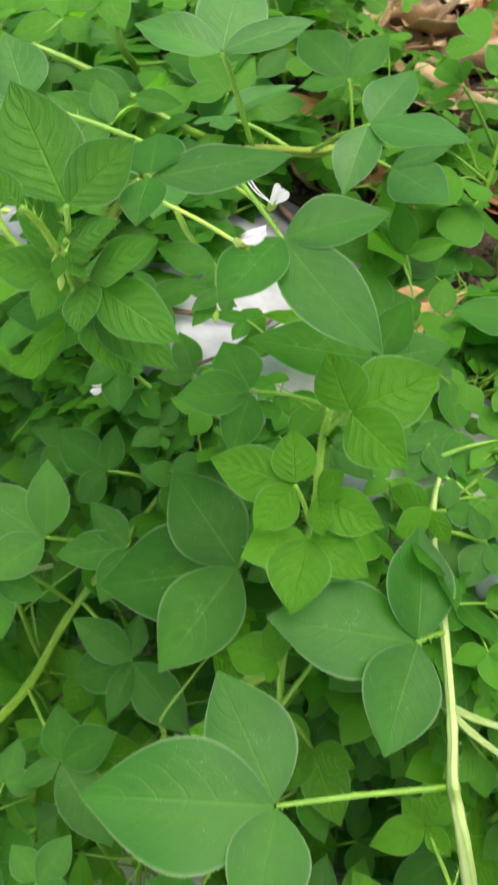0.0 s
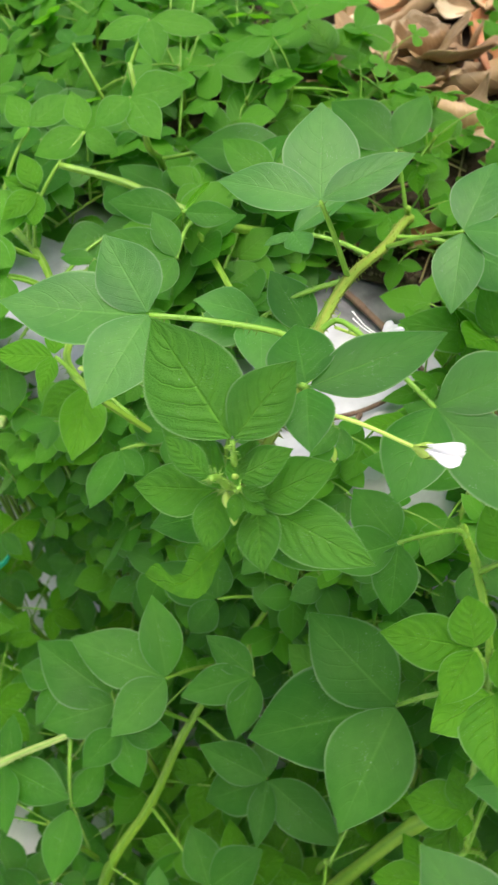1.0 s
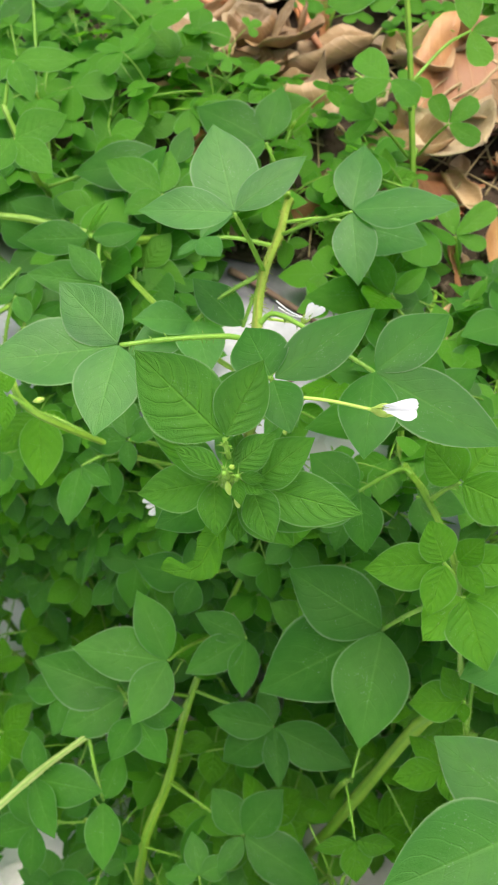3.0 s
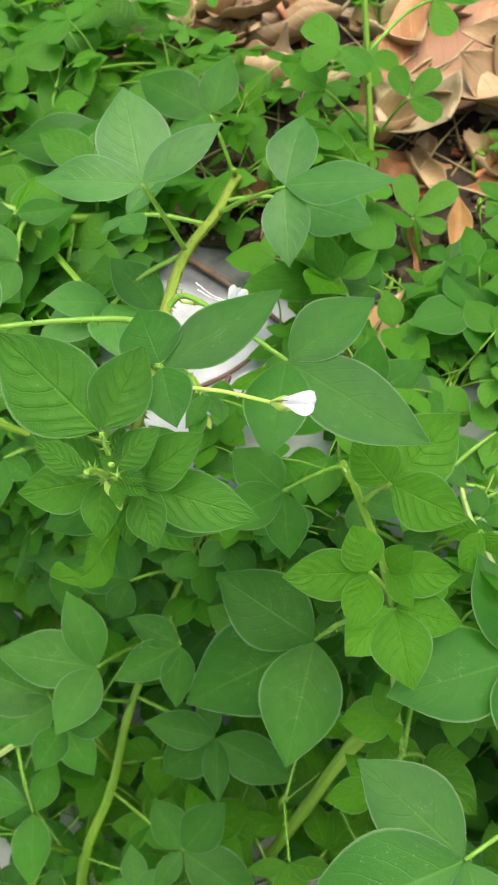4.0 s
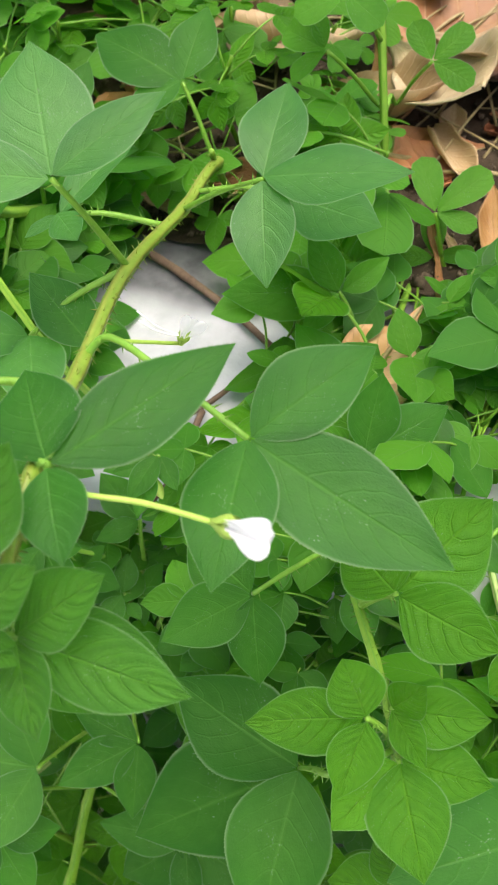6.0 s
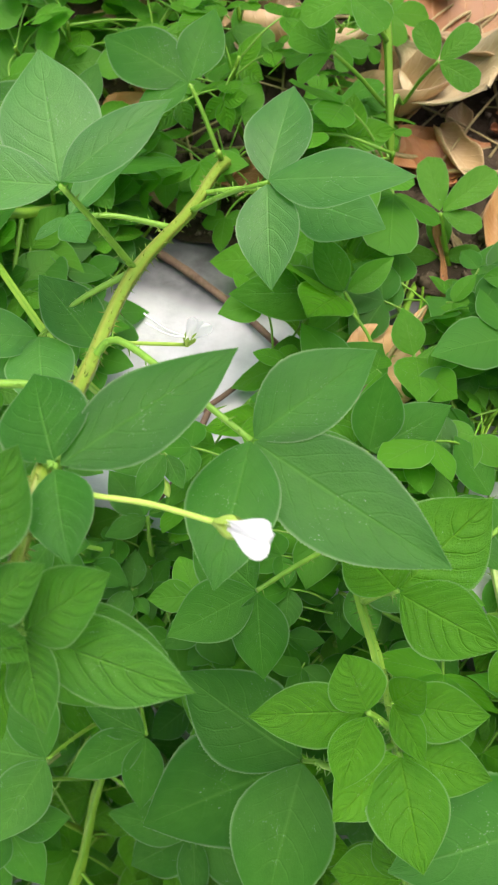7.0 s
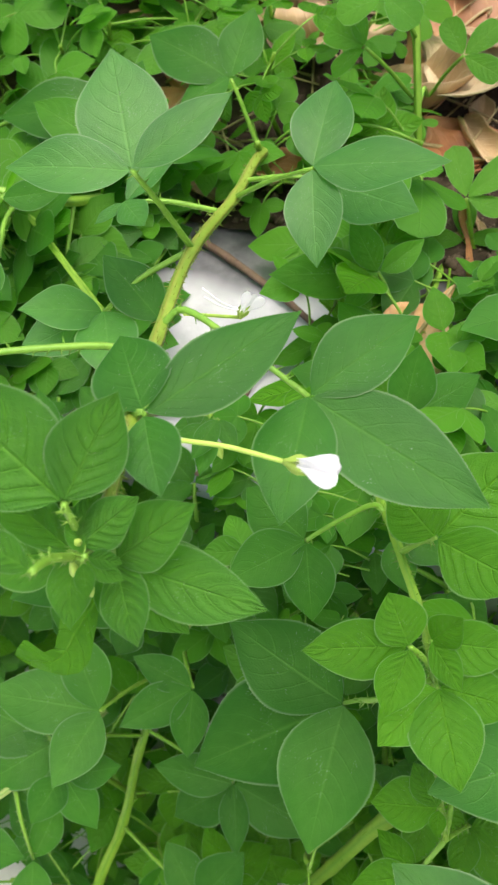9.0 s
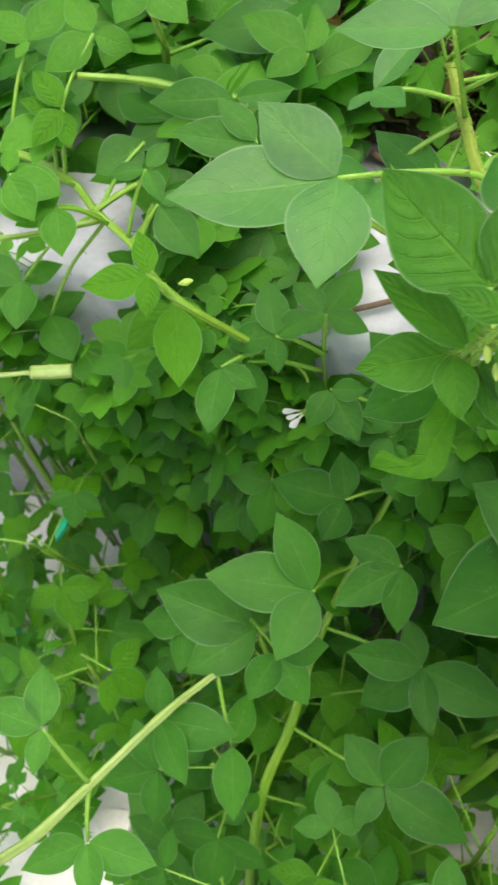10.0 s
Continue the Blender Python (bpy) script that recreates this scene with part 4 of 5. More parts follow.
leaf(bed_plant, bed_plant_line2, (-0.0610, 0.2447, 0.2613), None, [((-0.0516, 0.2371, 0.2572), 0.62), ((-0.0595, 0.2337, 0.2557), 0.62), ((-0.0576, 0.2498, 0.2638), 0.62)], "small")
leaf(bed_plant, bed_plant_line2, (-0.0438, 0.2582, 0.2629), None, [((-0.0523, 0.2635, 0.2656), 0.51), ((-0.0457, 0.2501, 0.2585), 0.55), ((-0.0535, 0.2529, 0.2599), 0.55), ((-0.0469, 0.2679, 0.2681), 0.55)], "young")
leaf(bed_plant, bed_plant_line, (-0.0061, 0.2310, 0.2295), None, [((-0.0261, 0.2311, 0.2272), 0.55), ((-0.0079, 0.2145, 0.2224), 0.51), ((-0.0121, 0.2382, 0.2318), 0.55)])
leaf(bed_plant, bed_plant_line2, (-0.0299, 0.2757, 0.2678), None, [((-0.0441, 0.2724, 0.2651), 0.58), ((-0.0220, 0.2688, 0.2643), 0.62), ((-0.0320, 0.2858, 0.2735), 0.62)], "small")
leaf(bed_plant, bed_plant_line3, (0.0259, 0.2704, 0.2533), None, [((-0.0027, 0.2803, 0.2551), 0.51), ((0.0347, 0.2781, 0.2580), 0.55), ((0.0059, 0.2628, 0.2475), 0.55)])
leaf(bed_plant, bed_plant_line3, (-0.0159, 0.2698, 0.2787), None, [((-0.0005, 0.2703, 0.2799), 0.62), ((-0.0100, 0.2585, 0.2726), 0.62), ((-0.0254, 0.2634, 0.2752), 0.62)], "small")
leaf(bed_plant, bed_plant_line3, (-0.0077, 0.2913, 0.2873), None, [((0.0092, 0.2858, 0.2847), 0.41), ((-0.0073, 0.2802, 0.2808), 0.58), ((-0.0217, 0.2887, 0.2853), 0.46)], "small")
leaf(bed_plant, bed_plant_line3, (0.0110, 0.3779, 0.2611), None, [((0.0265, 0.3740, 0.2596), 0.55), ((-0.0053, 0.3722, 0.2566), 0.55)])
leaf(bed_plant, bed_plant_line4, (0.0514, 0.2582, 0.2592), None, [((0.0383, 0.2787, 0.2634), 0.57), ((0.0627, 0.2707, 0.2658), 0.57), ((0.0374, 0.2563, 0.2571), 0.55)])
leaf(bed_plant, bed_plant_line2, (-0.0535, 0.2370, 0.2542), None, [((-0.0677, 0.2459, 0.2575), 0.55), ((-0.0579, 0.2502, 0.2591), 0.62), ((-0.0563, 0.2260, 0.2501), 0.66)], "small")
leaf(bed_plant, bed_plant_line2, (-0.0471, 0.2602, 0.2603), None, [((-0.0613, 0.2572, 0.2591), 0.55), ((-0.0550, 0.2505, 0.2566), 0.50), ((-0.0471, 0.2525, 0.2574), 0.62)], "small")
leaf(bed_plant, bed_plant_line2, (-0.0277, 0.2558, 0.2486), None, [((-0.0416, 0.2527, 0.2474), 0.75)], "mature")
leaf(bed_plant, bed_plant_line2, (-0.0453, 0.2823, 0.2675), None, [((-0.0502, 0.2933, 0.2716), 0.60), ((-0.0328, 0.2898, 0.2703), 0.60), ((-0.0494, 0.2790, 0.2663), 0.55)], "small")
leaf(bed_plant, bed_plant_line, (0.0174, 0.2556, 0.2564), None, [((0.0066, 0.2706, 0.2620), 0.55), ((0.0248, 0.2668, 0.2606), 0.60), ((0.0050, 0.2533, 0.2555), 0.55)], "small")
leaf(bed_plant, bed_plant_line2, (-0.0705, 0.2532, 0.2224), None, [((-0.0800, 0.2652, 0.2248), 0.60), ((-0.0590, 0.2538, 0.2225), 0.62), ((-0.0761, 0.2399, 0.2198), 0.62)])
leaf(bed_plant, bed_plant_line2, (-0.0674, 0.2486, 0.2115), None, [((-0.0752, 0.2560, 0.2129), 0.60), ((-0.0564, 0.2515, 0.2120), 0.62), ((-0.0659, 0.2329, 0.2083), 0.66)])
bud(bed_plant, (-0.0358, 0.1995, 0.2556), (0.6, -0.3, 0.2), 0.0034)
flower(bed_plant, [(-0.0200, 0.2010, 0.2220), (-0.0120, 0.1985, 0.2110), (-0.0140, 0.1940, 0.2020)], (-0.0208, 0.1922, 0.2032), 0.30)
CLEAR.append((Vector((-0.0140, 0.1940, 0.2020)), Vector((-0.0210, 0.1922, 0.2032)), 0.0090))

kerb_shoot = thing("spider_flower", "shaded green shoot with a pale bud, hanging over the kerb", "plant", (-0.0120, 0.3150, 0.2195), "weeds")
kerb_shoot_line = stem_part(kerb_shoot, [(-0.0120, 0.3150, 0.2195), (-0.0080, 0.2700, 0.2460), (0.0066, 0.2023, 0.2520), (0.0165, 0.1781, 0.2545), (0.0163, 0.1717, 0.2519)], 0.0009, 0.0006, STEM, 90, 10)
leaf(kerb_shoot, kerb_shoot_line, (0.0163, 0.1717, 0.2529), None, [((0.0115, 0.1651, 0.2499), 0.46), ((0.0208, 0.1692, 0.2516), 0.41), ((0.0104, 0.1723, 0.2533), 0.46)])
leaf(kerb_shoot, kerb_shoot_line, (0.0165, 0.1781, 0.2555), None, [((0.0035, 0.1819, 0.2577), 0.51), ((0.0130, 0.1724, 0.2528), 0.46)])
leaf(kerb_shoot, kerb_shoot_line, (0.0184, 0.1725, 0.2534), None, [((0.0092, 0.1731, 0.2538), 0.51), ((0.0190, 0.1662, 0.2515), 0.51), ((0.0113, 0.1672, 0.2519), 0.46)])
bud(kerb_shoot, (0.0163, 0.1697, 0.2519), (0.0, -0.5, -0.5), 0.0040)

dusty_plant = thing("spider_flower", "low dusty grey-green weed against the front of the kerb", "plant", (0.0060, 0.1840, 0.0280), "weeds")
dusty_plant_line = stem_part(dusty_plant, [(0.0060, 0.1840, 0.0280), (0.0050, 0.1820, 0.1200), (0.0060, 0.1815, 0.2000)], 0.0006, 0.0004, STEM, 111, 8)
leaf(dusty_plant, dusty_plant_line, (0.0094, 0.1852, 0.2150), None, [((0.0052, 0.1961, 0.2200), 0.62), ((-0.0002, 0.1845, 0.2150), 0.50), ((0.0168, 0.1863, 0.2160), 0.50)])
leaf(dusty_plant, dusty_plant_line, (0.0004, 0.1756, 0.2050), None, [((-0.0090, 0.1865, 0.2070), 0.66), ((-0.0069, 0.1709, 0.2030), 0.60), ((0.0041, 0.1824, 0.2080), 0.60)])
dusty_plant_line2 = stem_part(dusty_plant, [(-0.0100, 0.1950, 0.0280), (-0.0085, 0.1960, 0.1200), (-0.0075, 0.1970, 0.2050), (-0.0045, 0.2015, 0.2235)], 0.0005, 0.0004, STEM, 112, 8)
dusty_plant_line3 = stem_part(dusty_plant, [(-0.0200, 0.2050, 0.0280), (-0.0185, 0.2065, 0.1200), (-0.0175, 0.2080, 0.2050), (-0.0140, 0.2130, 0.2248)], 0.0005, 0.0004, STEM, 113, 8)
leaf(dusty_plant, dusty_plant_line2, (-0.0031, 0.2030, 0.2245), None, [((0.0093, 0.2108, 0.2261), 0.62), ((0.0039, 0.1945, 0.2228), 0.60), ((-0.0134, 0.2018, 0.2243), 0.62), ((-0.0071, 0.2135, 0.2266), 0.55)])
leaf(dusty_plant, dusty_plant_line3, (-0.0130, 0.2143, 0.2258), None, [((-0.0165, 0.2247, 0.2279), 0.62), ((-0.0230, 0.2119, 0.2253), 0.60), ((-0.0024, 0.2211, 0.2272), 0.50)])
leaf(dusty_plant, dusty_plant_line2, (-0.0178, 0.1977, 0.2300), None, [((-0.0074, 0.1971, 0.2330), 0.60), ((-0.0280, 0.2032, 0.2280), 0.62), ((-0.0149, 0.2090, 0.2360), 0.58), ((-0.0203, 0.1906, 0.2260), 0.60)])
leaf(dusty_plant, dusty_plant_line, (-0.0103, 0.1850, 0.2200), None, [((-0.0092, 0.1722, 0.2150), 0.62), ((-0.0030, 0.1805, 0.2210), 0.60), ((-0.0184, 0.1804, 0.2160), 0.60)])
leaf(dusty_plant, dusty_plant_line2, (-0.0252, 0.1994, 0.2230), None, [((-0.0279, 0.1889, 0.2170), 0.62), ((-0.0331, 0.2043, 0.2220), 0.60), ((-0.0244, 0.2100, 0.2260), 0.58)])

kerb_plant = thing("spider_flower", "low green weed rooted in soil beside the white kerb", "plant", (0.1000, 0.2120, 0.2190), "weeds")
kerb_plant_line = stem_part(kerb_plant, [(0.1000, 0.2120, 0.2190), (0.0850, 0.2000, 0.2260), (0.0740, 0.1930, 0.2280), (0.0660, 0.2000, 0.2300)], 0.0009, 0.0006, STEM, 96, 8)
leaf(kerb_plant, kerb_plant_line, (0.0637, 0.2035, 0.2399), None, [((0.0417, 0.2116, 0.2423), 0.46), ((0.0609, 0.2107, 0.2511), 0.51), ((0.0535, 0.1993, 0.2367), 0.46), ((0.0751, 0.2055, 0.2424), 0.46)], "small")
leaf(kerb_plant, kerb_plant_line, (0.0709, 0.1859, 0.2344), None, [((0.0721, 0.1938, 0.2401), 0.69), ((0.0840, 0.1773, 0.2338), 0.46), ((0.0662, 0.1733, 0.2365), 0.69)], "small")
leaf(kerb_plant, kerb_plant_line, (0.0840, 0.1768, 0.2285), None, [((0.0785, 0.1769, 0.2274), 0.55), ((0.0897, 0.1744, 0.2290), 0.55), ((0.0828, 0.1717, 0.2268), 0.55)], "small")
leaf(kerb_plant, kerb_plant_line, (0.0766, 0.1669, 0.2192), None, [((0.0804, 0.1607, 0.2182), 0.64), ((0.0732, 0.1602, 0.2168), 0.64)], "small")
leaf(kerb_plant, kerb_plant_line, (0.0772, 0.1729, 0.2168), None, [((0.0828, 0.1625, 0.2150), 0.55), ((0.0739, 0.1609, 0.2129), 0.64), ((0.0869, 0.1723, 0.2184), 0.55)], "small")
leaf(kerb_plant, kerb_plant_line, (0.0819, 0.1608, 0.2120), None, [((0.0781, 0.1471, 0.2080), 0.64), ((0.0879, 0.1536, 0.2114), 0.55), ((0.0903, 0.1633, 0.2141), 0.55)], "small")
leaf(kerb_plant, kerb_plant_line, (0.1008, 0.1996, 0.2323), None, [((0.0926, 0.1982, 0.2318), 0.60), ((0.1085, 0.2028, 0.2335), 0.60), ((0.0994, 0.1913, 0.2292), 0.60)], "small")

seedling = thing("seedling", "pale green seedling with three-parted leaves on bare soil", "plant", (0.0960, 0.2140, 0.2160), "seedlings")
seedling_line = stem_part(seedling, [(0.0960, 0.2140, 0.2160), (0.0950, 0.2160, 0.2200), (0.0940, 0.2190, 0.2280)], 0.0006, 0.0005, STEM, 104, 0)
leaf(seedling, seedling_line, (0.0936, 0.2187, 0.2218), None, [((0.0848, 0.2229, 0.2230), 0.51), ((0.0971, 0.2274, 0.2263), 0.55), ((0.1014, 0.2141, 0.2235), 0.46)], "round")
leaf(seedling, seedling_line, (0.0938, 0.2201, 0.2343), None, [((0.0971, 0.2334, 0.2384), 0.46), ((0.1078, 0.2222, 0.2382), 0.46), ((0.1004, 0.2138, 0.2321), 0.55)], "round")
leaf(seedling, seedling_line, (0.1243, 0.2411, 0.2133), None, [((0.1268, 0.2485, 0.2168), 0.55), ((0.1291, 0.2393, 0.2138), 0.55), ((0.1201, 0.2360, 0.2102), 0.55)], "round")

sprout = thing("seedling", "slender upright seedling with rounded bright green leaves", "plant", (0.0890, 0.2380, 0.2190), "seedlings")
sprout_line = stem_part(sprout, [(0.0890, 0.2380, 0.2190), (0.0926, 0.2439, 0.2381), (0.0964, 0.2532, 0.2570), (0.0995, 0.2620, 0.2750), (0.1020, 0.2705, 0.2920)], 0.0011, 0.0008, STEM, 109, 14)
leaf(sprout, sprout_line, (0.0845, 0.2453, 0.2745), None, [((0.0803, 0.2561, 0.2775), 0.69), ((0.0748, 0.2472, 0.2722), 0.60), ((0.0889, 0.2378, 0.2704), 0.74)], "round")
leaf(sprout, sprout_line, (0.1070, 0.2492, 0.2500), (0.1030, 0.2587, 0.2344), [((0.1062, 0.2573, 0.2552), 0.60), ((0.1169, 0.2503, 0.2542), 0.55), ((0.1125, 0.2403, 0.2474), 0.55)], "round")
leaf(sprout, sprout_line, (0.1249, 0.2689, 0.2643), None, [((0.1298, 0.2808, 0.2715), 0.55), ((0.1374, 0.2636, 0.2659), 0.51), ((0.1240, 0.2580, 0.2587), 0.60)], "round")
leaf(sprout, sprout_line, (0.0808, 0.2469, 0.2629), (0.0935, 0.2497, 0.2436), [((0.0732, 0.2485, 0.2579), 0.51), ((0.0764, 0.2584, 0.2627), 0.55), ((0.0821, 0.2534, 0.2661), 0.55)], "round")
leaf(sprout, sprout_line, (0.1112, 0.2867, 0.2804), None, [((0.0874, 0.2898, 0.2748), 0.55), ((0.0981, 0.2809, 0.2733), 0.55), ((0.1205, 0.2895, 0.2847), 0.55)], "round")


# ---- the weeds that fill the strip in front of the kerb, the bed behind it, and the kerb itself ----
def leaf_variant(age, seed, long):
    """A whole small leaf as one mesh: a stalk along x that rises to the hub, and three leaflets. Its origin is the foot of the stalk."""
    rng = random.Random(seed)
    bm = bmesh.new()
    reach, rise = rng.uniform(0.9, 1.5) * long, rng.uniform(0.3, 0.9) * long
    hub = Vector((reach, 0, rise))
    tube(bm, curve_points([Vector((0, 0, 0)), Vector((reach * 0.55, 0, rise * 0.7)), hub], 3), 0.00035, 0.00025, 5)
    me = mesh_of("leaf", bm, PETIOLE)
    me.materials.append({"small": SMALL, "round": SMALL, "young": YOUNG, "mature": LEAF}[age])
    bm = bmesh.new()
    bm.from_mesh(me)
    uv = bm.loops.layers.uv.verify()
    for angle, share in ((0, 1.0), (rng.uniform(65, 95), 0.85), (-rng.uniform(65, 95), 0.85)):
        blade = BLADES[age if age != "mature" else "small"][1 if rng.random() < 0.35 else 0][rng.randrange(4)]
        size = long * share * rng.uniform(0.85, 1.1)
        m = Matrix.Translation(hub) @ pose(0, 0, 0, rng.uniform(-10, 10), rng.uniform(0, 22), angle) @ Matrix.Diagonal((size, size * rng.uniform(0.55, 0.75), size, 1))
        spots = [bm.verts.new(m @ v.co) for v in blade.vertices]
        for poly in blade.polygons:
            face = bm.faces.new([spots[k] for k in poly.vertices])
            face.material_index, face.smooth = 1, True
            for loop, k in zip(face.loops, poly.loop_indices):
                loop[uv].uv = blade.uv_layers[0].data[k].uv
    bm.to_mesh(me)
    bm.free()
    return me


VARIANTS = {age: [leaf_variant(age, 500 + k, 1.0 * size) for k, size in enumerate((0.010, 0.012, 0.014, 0.016, 0.011, 0.013))] for age in ("small", "round", "young", "mature")}


def seedling(root, top, count, scale, age, seed, label, name="seedling", group="seedlings", thick=0.0007, low=0.2, away=None, room=0.006):
    """A low weed: a short stem and small leaves in a spiral."""
    rng = random.Random(seed)
    root, top = Vector(root), Vector(top)
    mid = root.lerp(top, 0.5) + Vector((rng.uniform(-0.004, 0.004), rng.uniform(-0.004, 0.004), 0.003))
    line = curve_points([root, mid, top], 4)
    turn = rng.uniform(0, 360)
    grown, high = [], root.z
    for k in range(count):
        turn += 137 + rng.uniform(-20, 20)
        if away is not None:
            turn = away + rng.uniform(-85, 85)
        s = (low + (1 - low) * (k + 0.5) / count) * (len(line) - 1)
        foot = line[int(s)].lerp(line[min(int(s) + 1, len(line) - 1)], s % 1)
        size = scale * rng.uniform(0.7, 1.15)
        blade = rng.choice(VARIANTS[age])
        middle = foot + Vector((math.cos(radians(turn)), math.sin(radians(turn)), 0.4)) * 0.017 * size
        if crowded(middle, room * size):
            continue
        high = max(high, foot.z)
        grown.append((blade, Matrix.Translation(foot) @ pose(0, 0, 0, 8 + rng.gauss(0, 20), rng.gauss(-3, 20), turn) @ Matrix.Diagonal((size, size, size, 1))))
    if len(grown) < 3:
        return
    plant = thing(name, label, "plant", root, group)
    kept = [p for p in line if p.z <= high + 0.001] if top.z > root.z + 0.02 else line
    if len(kept) < 2:
        kept = line[:2]
    stem_part(plant, kept, thick, thick * 0.7, STEM, seed, steps=1, free=False)
    for blade, place in grown:
        part("leaf", blade, plant, place)


def weed(root, top, count, long, age, seed, label, spread=0.030, thick=0.0012, low=0.35):
    """A tall weed with one leaning stem and compound leaves in a spiral up it. long: the longest leaflet."""
    rng = random.Random(seed)
    root, top = Vector(root), Vector(top)
    mid = root.lerp(top, 0.5) + Vector((rng.uniform(-0.012, 0.012), rng.uniform(-0.012, 0.012), 0))
    line = curve_points([root, root.lerp(mid, 0.6), mid, top], 4)
    turn = rng.uniform(0, 6.28)
    grown = []
    for k in range(count):
        turn += 2.4 + rng.uniform(-0.3, 0.3)
        s = low + (1 - low) * (k + 0.5) / count
        place = s * (len(line) - 1)
        foot = line[int(place)].lerp(line[min(int(place) + 1, len(line) - 1)], place % 1)
        reach = spread * (1.2 - 0.8 * s) * rng.uniform(0.7, 1.2)
        out = Vector((math.cos(turn), math.sin(turn), 0))
        hub = foot + out * reach + Vector((0, 0, reach * rng.uniform(0.2, 0.7)))
        hub.z = min(hub.z, top.z + rng.uniform(-0.006, 0.004))
        size = long * (1.0 - 0.4 * s) * rng.uniform(0.75, 1.15)
        face = (Vector((0, -0.4, 0.9)) + out * 0.3 + Vector((rng.uniform(-.25, .25), rng.uniform(-.25, .25), 0))).normalized()
        ahead = (out - face * out.dot(face)).normalized()
        side = face.cross(ahead)
        tips = []
        for angle, share in ((0, 1.0), (rng.uniform(65, 88), 0.85), (-rng.uniform(65, 88), 0.85)):
            a = radians(angle)
            way = ahead * math.cos(a) + side * math.sin(a) - Vector((0, 0, rng.uniform(0.05, 0.35)))
            tips.append((hub + way.normalized() * size * share, rng.uniform(0.54, 0.68)))
        if any(crowded(hub.lerp(t[0], 0.55), size * 0.22) for t in tips):
            continue
        grown.append((hub, foot, tips, face))
    if len(grown) < 3:
        return
    plant = thing("spider_flower", label, "plant", root, "weeds")
    high = max(foot.z for _, foot, _, _ in grown)
    line = [p for p in line if p.z <= high + 0.004]
    stem_part(plant, line[::2] + [line[-1]] if len(line) % 2 == 0 else line[::2], thick, thick * 0.6, STEM, seed, steps=2, free=False)
    for hub, foot, tips, face in grown:
        leaf(plant, line, hub, foot, tips, age, 0.0003, rng=rng, facing=face, free=False)


def thicket():
    """Weeds rooted on the paving, from the kerb outwards; the canopy sinks away from the kerb and towards the open paving."""
    rng = random.Random(42)
    seed = 1000
    for a in range(-12, 8):
        for row, (s, high) in enumerate(((0.122, 0.172), (0.095, 0.160), (0.062, 0.135), (0.025, 0.115), (-0.015, 0.095), (-0.060, 0.075))):
            aa = 0.029 * a + rng.uniform(-0.010, 0.010) + 0.015 * (row % 2)
            ss = s + rng.uniform(-0.009, 0.009)
            root = slant(aa, ss, PAVE)
            if root.y < -0.01 or root.x > 0.18 or root.x < -0.23:
                continue
            open_side = max(0.0, min(1.0, (-0.060 - root.x) / 0.06))
            if rng.random() < (0.4, 0.55, 0.8, 0.8, 0.7, 0.7)[row] * open_side:
                continue
            height = high - 0.035 * open_side + rng.uniform(-0.030, 0.004) + (0.012 if root.x > 0.05 else 0)
            lean = Vector((rng.uniform(-0.015, 0.015), rng.uniform(-0.02, 0.008), 0))
            weed(root, root + lean + Vector((0, 0, height)), 10, 0.027 - 0.005 * open_side - (0.006 if row == 0 else 0), "mature" if rng.random() < 0.85 else "young", seed,
                 "leafy green weed standing in the thicket before the kerb", 0.034 - (0.008 if row == 0 else 0), 0.0012)
            seed += 1


CLEAR.append((Vector((-0.0060, 0.1400, 0.2740)), Vector((-0.0216, 0.1362, 0.2600)), 0.010))
CLEAR.append((Vector((-0.101, 0.237, PAVE + 0.085)), Vector((-0.093, 0.246, PAVE + 0.085)), 0.007))
thicket()


for x, y, r in ((0.098, 0.338, 0.020), (0.142, 0.295, 0.026), (0.112, 0.252, 0.014), (0.067, 0.196, 0.008), (0.118, 0.278, 0.014), (0.085, 0.385, 0.02)):
    CLEAR.append((Vector((x, y, BED)), Vector((x + 0.004, y, BED)), r))


# two stretches of the kerb that stay open
CLEAR.append((slant(-0.140, 0.160, BED), slant(-0.152, 0.200, BED), 0.008))
CLEAR.append((slant(-0.212, 0.152, BED), slant(-0.226, 0.192, BED), 0.009))


def litter_edge(y):
    """Where, across the bed, the drift of dead leaves begins."""
    return 0.066 + 0.35 * max(0.0, 0.36 - y)


